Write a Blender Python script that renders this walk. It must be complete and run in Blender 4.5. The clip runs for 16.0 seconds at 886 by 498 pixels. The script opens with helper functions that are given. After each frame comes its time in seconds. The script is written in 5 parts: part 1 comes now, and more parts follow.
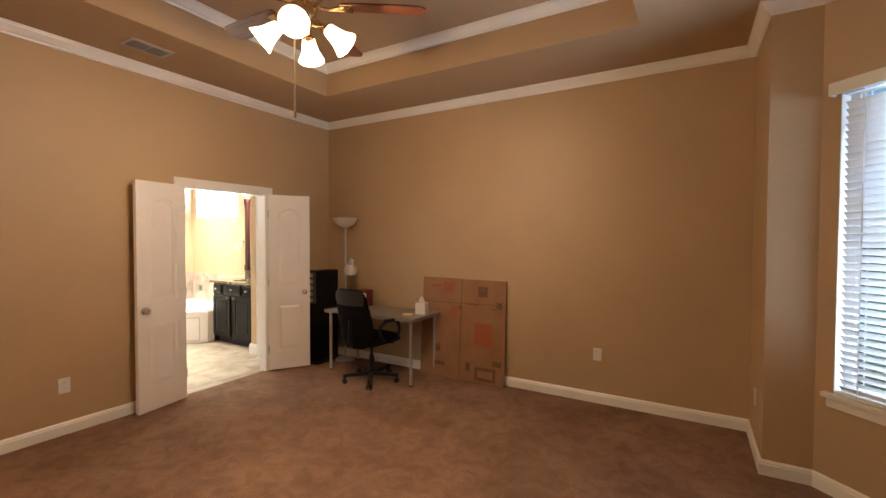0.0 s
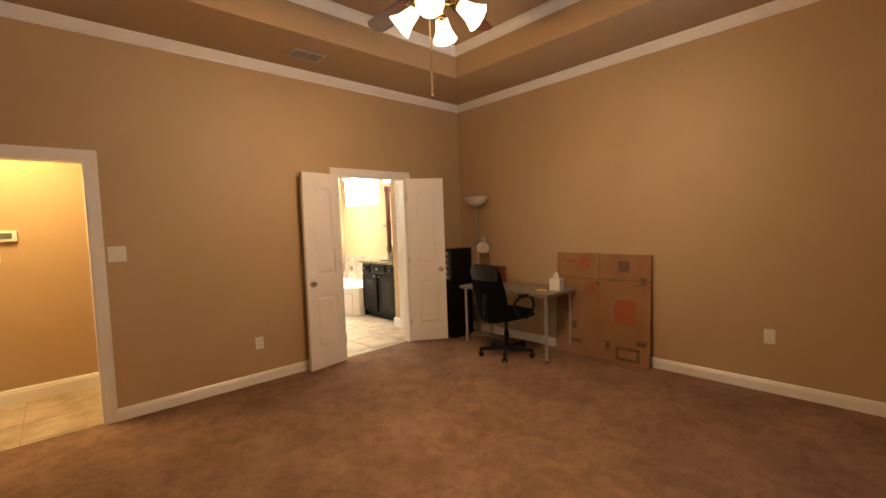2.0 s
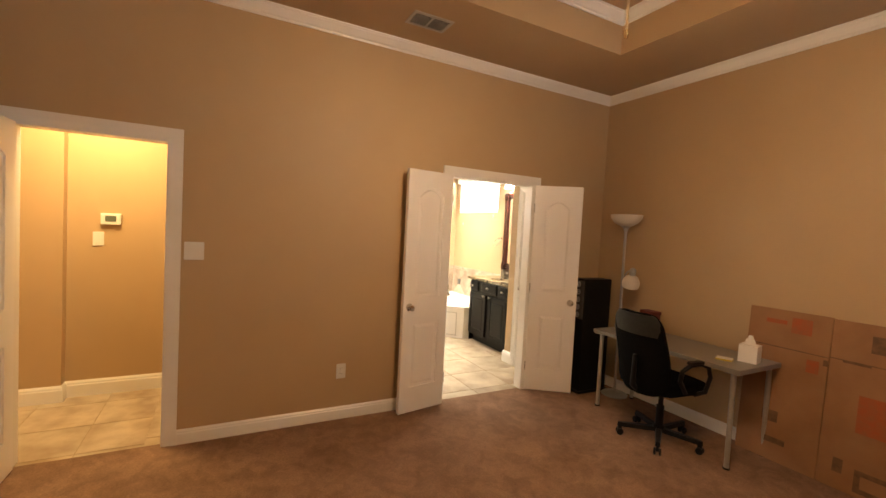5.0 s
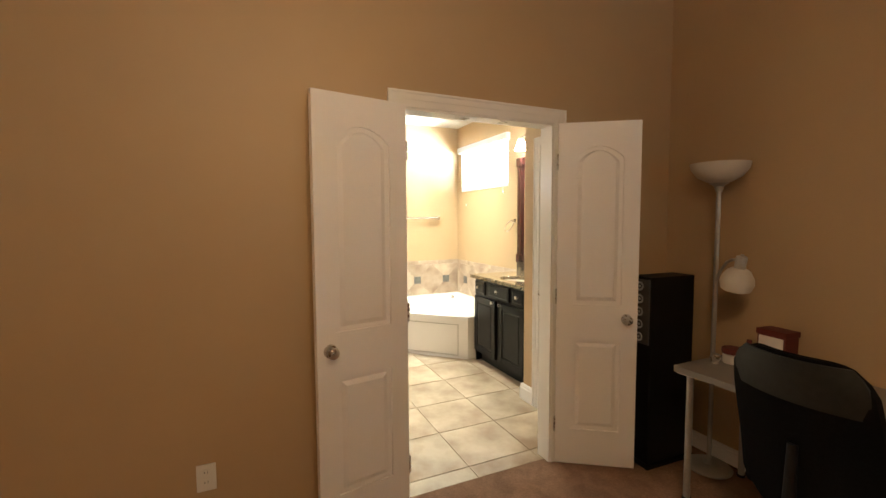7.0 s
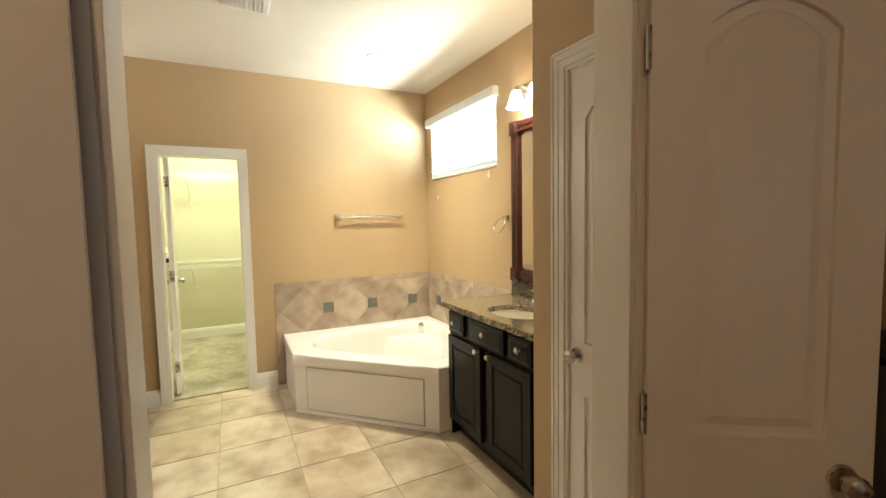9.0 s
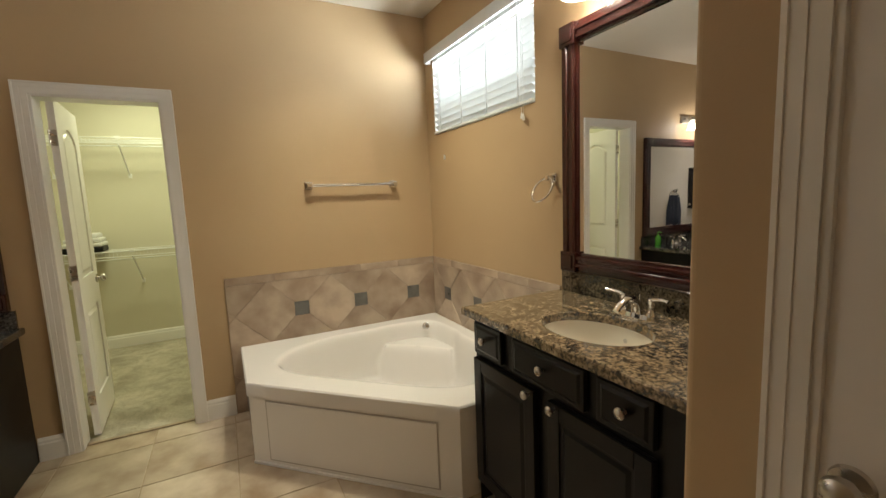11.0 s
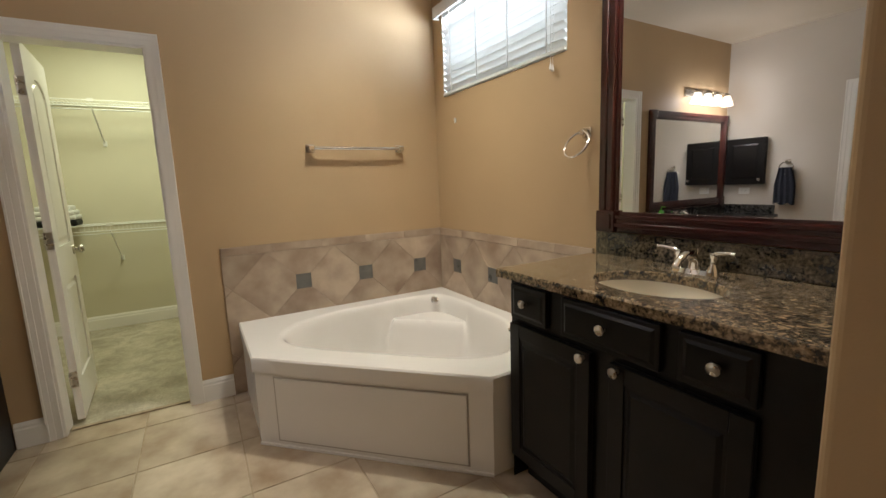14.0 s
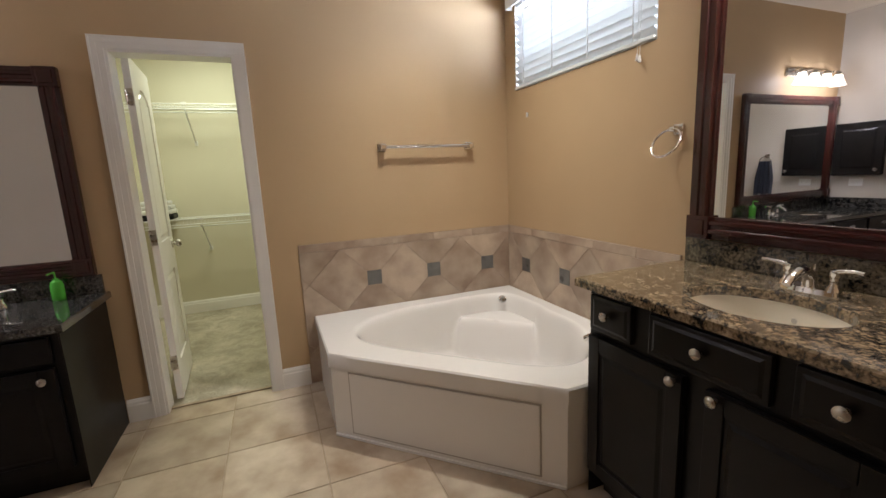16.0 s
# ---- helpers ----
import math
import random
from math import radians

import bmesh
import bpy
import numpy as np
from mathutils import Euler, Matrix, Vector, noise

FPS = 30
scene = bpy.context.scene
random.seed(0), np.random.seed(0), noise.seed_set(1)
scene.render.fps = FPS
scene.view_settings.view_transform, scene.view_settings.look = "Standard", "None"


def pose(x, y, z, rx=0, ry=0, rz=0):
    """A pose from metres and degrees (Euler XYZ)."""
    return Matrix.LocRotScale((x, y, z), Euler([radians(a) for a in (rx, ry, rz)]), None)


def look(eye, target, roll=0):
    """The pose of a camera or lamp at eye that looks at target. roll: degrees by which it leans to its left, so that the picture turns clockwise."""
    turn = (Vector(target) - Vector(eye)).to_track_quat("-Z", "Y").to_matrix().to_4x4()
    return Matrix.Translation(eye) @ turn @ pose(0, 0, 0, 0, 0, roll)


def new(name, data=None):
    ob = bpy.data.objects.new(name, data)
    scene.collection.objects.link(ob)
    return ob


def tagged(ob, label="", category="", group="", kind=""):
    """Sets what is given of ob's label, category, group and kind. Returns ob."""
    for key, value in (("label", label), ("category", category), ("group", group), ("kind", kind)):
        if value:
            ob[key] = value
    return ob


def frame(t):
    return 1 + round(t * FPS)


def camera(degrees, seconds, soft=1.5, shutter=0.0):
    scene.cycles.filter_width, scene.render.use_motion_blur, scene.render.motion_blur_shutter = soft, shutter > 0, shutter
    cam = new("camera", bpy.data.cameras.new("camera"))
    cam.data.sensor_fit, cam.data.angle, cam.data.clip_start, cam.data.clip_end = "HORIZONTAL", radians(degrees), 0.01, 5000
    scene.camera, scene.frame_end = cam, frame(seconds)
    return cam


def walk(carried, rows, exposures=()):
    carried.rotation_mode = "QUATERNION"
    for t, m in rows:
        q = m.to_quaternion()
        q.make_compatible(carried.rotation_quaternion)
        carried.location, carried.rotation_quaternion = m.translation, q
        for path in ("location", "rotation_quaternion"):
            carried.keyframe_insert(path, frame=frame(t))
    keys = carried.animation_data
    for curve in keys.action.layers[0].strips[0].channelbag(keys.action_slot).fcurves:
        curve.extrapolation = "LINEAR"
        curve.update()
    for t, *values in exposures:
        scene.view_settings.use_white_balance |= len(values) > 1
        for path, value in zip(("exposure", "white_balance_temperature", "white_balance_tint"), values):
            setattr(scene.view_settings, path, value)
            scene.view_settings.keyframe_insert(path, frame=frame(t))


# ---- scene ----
cam = camera(92.6, 16.0)
PATH = [
    (0, (0.17, -0.002, 1.554), (-0.838, 1.724, 1.501), 0.2),
    (0.5, (0.194, -0.026, 1.52), (-1.056, 1.532, 1.421), -1.8),
    (1, (0.161, -0.066, 1.499), (-1.211, 1.387, 1.414), -1.7),
    (1.5, (0.156, -0.069, 1.476), (-1.274, 1.326, 1.38), -2.3),
    (2, (0.144, -0.063, 1.465), (-1.325, 1.289, 1.349), -2.1),
    (2.5, (0.115, -0.07, 1.463), (-1.403, 1.225, 1.334), -1.6),
    (3, (0.061, -0.06, 1.454), (-1.542, 1.125, 1.296), -1.4),
    (3.5, (-0.076, -0.007, 1.458), (-1.785, 1.013, 1.266), -1.1),
    (4, (-0.258, 0.084, 1.516), (-2.007, 1.042, 1.359), -0.0),
    (4.2, (-0.349, 0.137, 1.554), (-2.079, 1.134, 1.438), 1.9),
    (6.4, (-1.588, 1.221, 1.503), (-3.431, 1.993, 1.425), 1.8),
    (6.5, (-1.664, 1.276, 1.492), (-3.507, 2.052, 1.426), 1.3),
    (7, (-2.03, 1.55, 1.483), (-3.847, 2.374, 1.349), -0.3),
    (7.5, (-2.387, 1.797, 1.476), (-4.203, 2.627, 1.354), -0.6),
    (8, (-2.76, 2.012, 1.473), (-4.558, 2.875, 1.327), -1.0),
    (8.2, (-2.915, 2.134, 1.469), (-4.708, 3.004, 1.302), -1.3),
    (8.5, (-3.105, 2.253, 1.461), (-4.890, 3.145, 1.322), -1.2),
    (8.6, (-3.165, 2.281, 1.466), (-4.952, 3.172, 1.341), -1.0),
    (10.8, (-4.3, 2.727, 1.435), (-6.056, 3.653, 1.191), -2.3),
    (11, (-4.37, 2.75, 1.4), (-6.136, 3.658, 1.159), -2.4),
    (11.5, (-4.507, 2.778, 1.331), (-6.24, 3.736, 1.048), -2.0),
    (12, (-4.576, 2.763, 1.302), (-6.217, 3.863, 0.986), -1.7),
    (12.5, (-4.593, 2.716, 1.29), (-6.215, 3.852, 1.01), -1.4),
    (13, (-4.598, 2.687, 1.282), (-6.251, 3.776, 1.0), -1.6),
    (13.5, (-4.605, 2.654, 1.275), (-6.293, 3.684, 0.976), -2.0),
    (14, (-4.612, 2.627, 1.263), (-6.326, 3.612, 0.959), -2.2),
    (14.5, (-4.616, 2.598, 1.257), (-6.341, 3.562, 0.944), -2.1),
    (15, (-4.626, 2.588, 1.251), (-6.373, 3.497, 0.903), -2.0),
    (15.5, (-4.647, 2.583, 1.265), (-6.41, 3.453, 0.897), -1.7),
    (16, (-4.675, 2.594, 1.334), (-6.505, 3.321, 0.984), -2.7),
]
EXPOSURES = [(0, 0.0, 5600, 10), (1.0, -0.05, 6300, 11), (4.2, -0.1, 6550, 12), (6.4, -0.2, 6200, 10), (7, -0.55, 6000, 6), (8.5, -1.15, 6400, 5),
             (10.8, -2.38, 6500, 10), (12.5, -2.5, 6250, 13), (14.5, -2.48, 6000, 16), (16, -2.46, 5800, 20)]
walk(cam, [(t, look(eye, target, roll)) for t, eye, target, roll in PATH], EXPOSURES)

# ---- world and light ----
world = bpy.data.worlds.new("sky")
scene.world = world
world.use_nodes = True
sky = world.node_tree.nodes.new("ShaderNodeTexSky")
sky.sky_type = "NISHITA"
sky.sun_disc = False
sky.sun_elevation, sky.sun_rotation = radians(50), radians(200)
world.node_tree.nodes["Background"].inputs[1].default_value = 0.12
world.node_tree.links.new(sky.outputs[0], world.node_tree.nodes["Background"].inputs[0])
sun = new("sun", bpy.data.lights.new("sun", "SUN"))
sun.data.energy, sun.data.angle, sun.data.color = 2.0, radians(0.6), (1.0, 0.95, 0.88)
sun.matrix_basis = look((0, 0, 20), (4, 11, 0))


def lamp(name, kind, place, watts, color, size=0.05, target=None, size_y=None):
    data = bpy.data.lights.new(name, kind)
    data.energy, data.color = watts, color
    if kind == "AREA":
        data.shape, data.size, data.size_y = "RECTANGLE", size, size_y or size
    else:
        data.shadow_soft_size = size
    ob = new(name, data)
    ob.matrix_basis = look(place, target) if target else pose(*place)
    return ob


FAN = (-1.70, 1.66)
WARM = (1.0, 0.645, 0.33)
FAN_WATTS, HALL_WATTS, VANITY_WATTS, CAN_WATTS, CLOSET_WATTS = 61, 70, 44, 640, 160
# added hall lamp out of view, placed apart from the fixture for even light
lamp("unseen_hall_lamp", "AREA", (-4.55, -0.40, 2.70), HALL_WATTS, (1.0, 0.69, 0.29), 0.6, (-4.55, -0.40, 0))
can = lamp("recessed_lamp", "SPOT", (-6.71, 3.50, 2.75), CAN_WATTS, (1.0, 0.97, 0.77), 0.06, (-6.71, 3.50, 0))
can.data.spot_size, can.data.spot_blend = radians(122), 1.0
# added lamp, never in view, that brightens the closet
lamp("unseen_closet_lamp", "AREA", (-8.7, 2.2, 2.70), CLOSET_WATTS, (0.95, 1.0, 0.66), 0.5, (-8.7, 2.2, 0))
# daylight through the two window openings
lamp("bath_window_light", "AREA", (-6.75, 4.36, 2.165), 330, (0.88, 0.97, 1.0), 1.12, (-6.75, 3.0, 2.0), 0.54)
lamp("bedroom_window_light", "AREA", (1.57, 2.92, 1.55), 84, (0.74, 0.87, 1.0), 1.1, (0.2, 1.55, 1.4), 1.75)

# ---- materials ----
def material(name, color, rough=0.6, metal=0.0, second=None, scale=6.0, detail=6.0, bump=0.0, bump_scale=80.0,
             contrast=(0.35, 0.65), coat=0.0, rough_var=0.08, per_piece=0.0, spec=0.5):
    m = bpy.data.materials.new(name)
    m.use_nodes = True
    nt = m.node_tree
    b = nt.nodes["Principled BSDF"]
    b.inputs["Roughness"].default_value, b.inputs["Metallic"].default_value = rough, metal
    b.inputs["Coat Weight"].default_value = coat
    b.inputs["Specular IOR Level"].default_value = spec
    b.inputs["Base Color"].default_value = (*color, 1)
    tc = nt.nodes.new("ShaderNodeTexCoord")
    out = None
    if second:
        n = nt.nodes.new("ShaderNodeTexNoise")
        n.inputs["Scale"].default_value, n.inputs["Detail"].default_value = scale, detail
        nt.links.new(tc.outputs["Object"], n.inputs["Vector"])
        r = nt.nodes.new("ShaderNodeValToRGB")
        r.color_ramp.elements[0].position, r.color_ramp.elements[1].position = contrast
        r.color_ramp.elements[0].color, r.color_ramp.elements[1].color = (*color, 1), (*second, 1)
        nt.links.new(n.outputs[0], r.inputs[0])
        out = r.outputs[0]
        mr = nt.nodes.new("ShaderNodeMapRange")
        mr.inputs["To Min"].default_value, mr.inputs["To Max"].default_value = max(0.02, rough - rough_var), min(1, rough + rough_var)
        nt.links.new(n.outputs[0], mr.inputs[0])
        nt.links.new(mr.outputs[0], b.inputs["Roughness"])
    if per_piece:
        info = nt.nodes.new("ShaderNodeObjectInfo")
        hsv = nt.nodes.new("ShaderNodeHueSaturation")
        mr2 = nt.nodes.new("ShaderNodeMapRange")
        mr2.inputs["To Min"].default_value, mr2.inputs["To Max"].default_value = 1 - per_piece, 1 + per_piece
        nt.links.new(info.outputs["Random"], mr2.inputs[0])
        nt.links.new(mr2.outputs[0], hsv.inputs["Value"])
        if out:
            nt.links.new(out, hsv.inputs["Color"])
            off = nt.nodes.new("ShaderNodeVectorMath")
            off.operation = "ADD"
            sc = nt.nodes.new("ShaderNodeMath")
            sc.operation = "MULTIPLY"
            sc.inputs[1].default_value = 40.0
            nt.links.new(info.outputs["Random"], sc.inputs[0])
            nt.links.new(tc.outputs["Object"], off.inputs[0])
            nt.links.new(sc.outputs[0], off.inputs[1])
            nt.links.new(off.outputs[0], n.inputs["Vector"])
        else:
            hsv.inputs["Color"].default_value = (*color, 1)
        out = hsv.outputs[0]
    if out:
        nt.links.new(out, b.inputs["Base Color"])
    if bump:
        n2 = nt.nodes.new("ShaderNodeTexNoise")
        n2.inputs["Scale"].default_value, n2.inputs["Detail"].default_value = bump_scale, 3
        nt.links.new(tc.outputs["Object"], n2.inputs["Vector"])
        bp = nt.nodes.new("ShaderNodeBump")
        bp.inputs["Strength"].default_value, bp.inputs["Distance"].default_value = bump, 0.004
        nt.links.new(n2.outputs[0], bp.inputs["Height"])
        nt.links.new(bp.outputs[0], b.inputs["Normal"])
    return m


def glowing(name, color, strength):
    m = material(name, (0.8, 0.8, 0.78), 0.35)
    b = m.node_tree.nodes["Principled BSDF"]
    b.inputs["Emission Color"].default_value, b.inputs["Emission Strength"].default_value = (*color, 1), strength
    return m


def wood(name, dark, light, scale=6.0, rough=0.3, coat=0.3, axis="Z"):
    m = material(name, dark, rough, coat=coat)
    nt = m.node_tree
    tc, mp = nt.nodes["Texture Coordinate"], nt.nodes.new("ShaderNodeMapping")
    stretch = {"X": (0.8, 14, 14), "Y": (14, 0.8, 14), "Z": (14, 14, 0.8)}[axis]
    mp.inputs["Scale"].default_value = stretch
    n = nt.nodes.new("ShaderNodeTexNoise")
    n.inputs["Scale"].default_value, n.inputs["Detail"].default_value = scale, 8
    r = nt.nodes.new("ShaderNodeValToRGB")
    r.color_ramp.elements[0].position, r.color_ramp.elements[1].position = 0.35, 0.7
    r.color_ramp.elements[0].color, r.color_ramp.elements[1].color = (*dark, 1), (*light, 1)
    nt.links.new(tc.outputs["Object"], mp.inputs[0])
    nt.links.new(mp.outputs[0], n.inputs["Vector"])
    nt.links.new(n.outputs[0], r.inputs[0])
    nt.links.new(r.outputs[0], nt.nodes["Principled BSDF"].inputs["Base Color"])
    return m


WALL = material("tan_paint", (0.45, 0.315, 0.175), 0.55, second=(0.48, 0.34, 0.19), scale=1.3, bump=0.09, bump_scale=190)
PALE_WALL = material("pale_greige_paint", (0.50, 0.445, 0.375), 0.55, second=(0.53, 0.475, 0.40), scale=1.3, bump=0.09, bump_scale=190)
CEIL_TAN = material("tan_ceiling_paint", (0.43, 0.30, 0.17), 0.8, second=(0.46, 0.325, 0.185), scale=1.1, bump=0.35, bump_scale=120)
CEIL_WHITE = material("cream_ceiling_paint", (0.66, 0.59, 0.48), 0.8, second=(0.70, 0.63, 0.52), scale=1.1, bump=0.35, bump_scale=120)
CLOSET_WALL = material("cream_closet_paint", (0.60, 0.56, 0.42), 0.6, second=(0.63, 0.59, 0.45), scale=1.3, bump=0.25, bump_scale=160)
TRIM = material("white_trim_paint", (0.80, 0.775, 0.73), 0.32, second=(0.83, 0.805, 0.76), scale=3, bump=0.06, bump_scale=30)
DOOR = material("white_door_paint", (0.84, 0.81, 0.78), 0.36, second=(0.87, 0.84, 0.81), scale=2.5, bump=0.1, bump_scale=60)
TILE = material("beige_stone_tile", (0.265, 0.18, 0.108), 0.36, second=(0.52, 0.435, 0.32), scale=4.5, contrast=(0.28, 0.66), bump=0.12, bump_scale=25, per_piece=0.07)
WALL_TILE = material("mottled_taupe_tile", (0.27, 0.19, 0.135), 0.38, second=(0.50, 0.40, 0.30), scale=5.0, contrast=(0.3, 0.68), bump=0.1, bump_scale=25, per_piece=0.13)
INSERT = material("grey_green_insert_tile", (0.10, 0.097, 0.09), 0.3, second=(0.145, 0.14, 0.13), scale=14, per_piece=0.1)
WALL_GROUT = material("taupe_grout", (0.30, 0.225, 0.165), 0.9, second=(0.37, 0.285, 0.215), scale=20, bump=0.3)
GROUT = material("beige_grout", (0.33, 0.255, 0.17), 0.9, second=(0.43, 0.345, 0.245), scale=20, bump=0.3)
TUB = material("white_acrylic", (0.80, 0.77, 0.72), 0.16, second=(0.82, 0.79, 0.74), scale=2, rough_var=0.04, coat=0.3)
PORCELAIN = material("cream_porcelain", (0.80, 0.75, 0.64), 0.1, coat=0.4)
ESPRESSO = material("espresso_lacquer", (0.005, 0.0043, 0.004), 0.32, second=(0.008, 0.0068, 0.006), scale=9, rough_var=0.08, spec=0.2)
CHERRY = wood("dark_cherry_wood", (0.022, 0.0038, 0.0026), (0.047, 0.008, 0.0053), rough=0.25, coat=0.4)
CHERRY_H = wood("dark_cherry_rail", (0.022, 0.0038, 0.0026), (0.047, 0.008, 0.0053), rough=0.25, coat=0.4, axis="X")
BLADE = wood("rosewood_blade", (0.05, 0.012, 0.006), (0.16, 0.045, 0.02), rough=0.3, axis="X")
BAFFLE = material("dark_grey_panel", (0.055, 0.052, 0.048), 0.4, second=(0.07, 0.066, 0.06), scale=20)
CHAIN = material("dull_brass_chain", (0.44, 0.32, 0.18), 0.4, 0.2)
SILVER = material("silver_driver_cone", (0.50, 0.50, 0.48), 0.3, 0.4, second=(0.58, 0.58, 0.56), scale=30)
CHROME = material("chrome", (0.80, 0.80, 0.80), 0.07, 1.0)
NICKEL = material("brushed_nickel", (0.50, 0.47, 0.43), 0.28, 1.0, second=(0.58, 0.55, 0.50), scale=40)
BRASS = material("antique_brass", (0.55, 0.38, 0.17), 0.25, 1.0, second=(0.62, 0.45, 0.22), scale=30)
MIRROR = material("mirror_glass", (0.86, 0.87, 0.86), 0.01, 1.0)
PLASTIC_W = material("white_plastic", (0.72, 0.70, 0.66), 0.35, second=(0.74, 0.72, 0.68), scale=10)
PLASTIC_K = material("black_plastic", (0.005, 0.005, 0.0055), 0.45, second=(0.008, 0.008, 0.009), scale=30, bump=0.2, bump_scale=300, spec=0.25)
FABRIC_K = material("black_mesh_fabric", (0.0025, 0.0025, 0.0028), 0.95, second=(0.005, 0.005, 0.0055), scale=120, bump=0.5, bump_scale=400, spec=0.06)
LEATHER_K = material("dark_grey_leather", (0.011, 0.0115, 0.010), 0.55, second=(0.016, 0.0165, 0.0145), scale=40, bump=0.3, bump_scale=220, spec=0.3)
SPEAKER = material("black_ash_vinyl", (0.003, 0.003, 0.003), 0.5, second=(0.005, 0.005, 0.005), scale=25, bump=0.15, bump_scale=100, spec=0.2)
CARD = material("corrugated_cardboard", (0.255, 0.128, 0.058), 0.85, second=(0.315, 0.165, 0.078), scale=4, bump=0.25, bump_scale=40)
ORANGE = material("orange_print", (0.36, 0.085, 0.028), 0.85, second=(0.29, 0.105, 0.045), scale=18)
PRINT_AND_GAP_BROWN = material("brown_print", (0.10, 0.055, 0.028), 0.85, second=(0.17, 0.092, 0.046), scale=22)
DESK = material("grey_laminate", (0.17, 0.155, 0.14), 0.35, second=(0.20, 0.185, 0.165), scale=12)
STEEL = material("silver_painted_steel", (0.40, 0.39, 0.37), 0.35, 0.6, second=(0.45, 0.44, 0.42), scale=25)
FROST = material("frosted_lamp_glass", (0.62, 0.57, 0.50), 0.4)
TOWEL = material("navy_terry", (0.012, 0.014, 0.022), 1.0, second=(0.025, 0.028, 0.040), scale=150, bump=1.0, bump_scale=350)
BLIND = material("white_blind_slat", (0.80, 0.80, 0.78), 0.4, second=(0.83, 0.83, 0.81), scale=8)
_nt = BLIND.node_tree
_tr, _mx = _nt.nodes.new("ShaderNodeBsdfTranslucent"), _nt.nodes.new("ShaderNodeMixShader")
_tr.inputs[0].default_value = (0.80, 0.82, 0.80, 1)
_mx.inputs[0].default_value = 0.17
_nt.links.new(_nt.nodes["Principled BSDF"].outputs[0], _mx.inputs[1])
_nt.links.new(_tr.outputs[0], _mx.inputs[2])
_nt.links.new(_mx.outputs[0], _nt.nodes["Material Output"].inputs[0])
OPAQUE_BLIND = material("white_wood_slat", (0.74, 0.74, 0.73), 0.45, second=(0.77, 0.77, 0.76), scale=8)
PAPER = material("white_paper", (0.75, 0.72, 0.68), 0.9)
RED = material("dark_red_card", (0.10, 0.012, 0.008), 0.6, second=(0.13, 0.018, 0.012), scale=20)
YELLOW = material("yellow_paper", (0.65, 0.50, 0.08), 0.8)
AMBER = material("amber_glass", (0.30, 0.13, 0.025), 0.15, coat=0.4)
GREEN = material("green_soap", (0.10, 0.50, 0.05), 0.15, coat=0.5)
SCREEN = material("grey_lcd", (0.12, 0.14, 0.11), 0.2)
WIRE = material("white_vinyl_wire", (0.78, 0.78, 0.74), 0.35)
LINEN = material("white_linen", (0.70, 0.69, 0.66), 0.95, second=(0.76, 0.75, 0.72), scale=12, bump=0.5, bump_scale=200)
# near-black colour that stands for the shade inside slots and ducts
DARK = material("hole_shade_black", (0.01, 0.01, 0.01), 0.9)
GRILLE = material("vent_and_seam_grey", (0.42, 0.38, 0.33), 0.5, second=(0.46, 0.42, 0.36), scale=10)
SHADE = glowing("lit_frosted_shade", (1.0, 0.70, 0.36), 7.0)
VSHADE = glowing("lit_vanity_shade", (1.0, 0.88, 0.68), 16.0)
# thin frosted glass lets part of the bulb's light straight through
nt = VSHADE.node_tree
clear, mix = nt.nodes.new("ShaderNodeBsdfTransparent"), nt.nodes.new("ShaderNodeMixShader")
mix.inputs[0].default_value = 0.45
nt.links.new(nt.nodes["Principled BSDF"].outputs[0], mix.inputs[1])
nt.links.new(clear.outputs[0], mix.inputs[2])
nt.links.new(mix.outputs[0], nt.nodes["Material Output"].inputs[0])
CANLIT = glowing("lit_lens", (1.0, 0.85, 0.6), 6.0)
GROUND = material("lawn", (0.05, 0.09, 0.03), 0.95, second=(0.09, 0.13, 0.05), scale=0.8)
GLASS = material("window_glass", (0.9, 0.95, 0.95), 0.02)
GLASS.node_tree.nodes["Principled BSDF"].inputs["Transmission Weight"].default_value = 1.0


def carpet(name, dark, light, big=1.6):
    m = material(name, dark, 1.0, second=light, scale=big, detail=10, contrast=(0.38, 0.66), bump=1.0, bump_scale=260, spec=0.1)
    nt = m.node_tree
    b, tc = nt.nodes["Principled BSDF"], nt.nodes["Texture Coordinate"]
    old = b.inputs["Base Color"].links[0].from_socket
    for sc, lo, hi, amount in ((7.0, 0.87, 1.10, (0.36, 0.62)), (90.0, 0.80, 1.18, (0.3, 0.7))):
        n = nt.nodes.new("ShaderNodeTexNoise")
        n.inputs["Scale"].default_value, n.inputs["Detail"].default_value, n.inputs["Distortion"].default_value = sc, 6, 1.2
        nt.links.new(tc.outputs["Object"], n.inputs["Vector"])
        mr = nt.nodes.new("ShaderNodeMapRange")
        mr.inputs["From Min"].default_value, mr.inputs["From Max"].default_value = amount
        mr.inputs["To Min"].default_value, mr.inputs["To Max"].default_value = lo, hi
        nt.links.new(n.outputs[0], mr.inputs[0])
        mul = nt.nodes.new("ShaderNodeVectorMath")
        mul.operation = "SCALE"
        nt.links.new(old, mul.inputs[0])
        nt.links.new(mr.outputs[0], mul.inputs["Scale"])
        old = mul.outputs[0]
    nt.links.new(old, b.inputs["Base Color"])
    return m


CARPET = carpet("brown_plush_carpet", (0.218, 0.128, 0.083), (0.285, 0.173, 0.115), 1.9)
CLOSET_CARPET = carpet("grey_plush_carpet", (0.36, 0.315, 0.235), (0.53, 0.475, 0.375), 2.2)


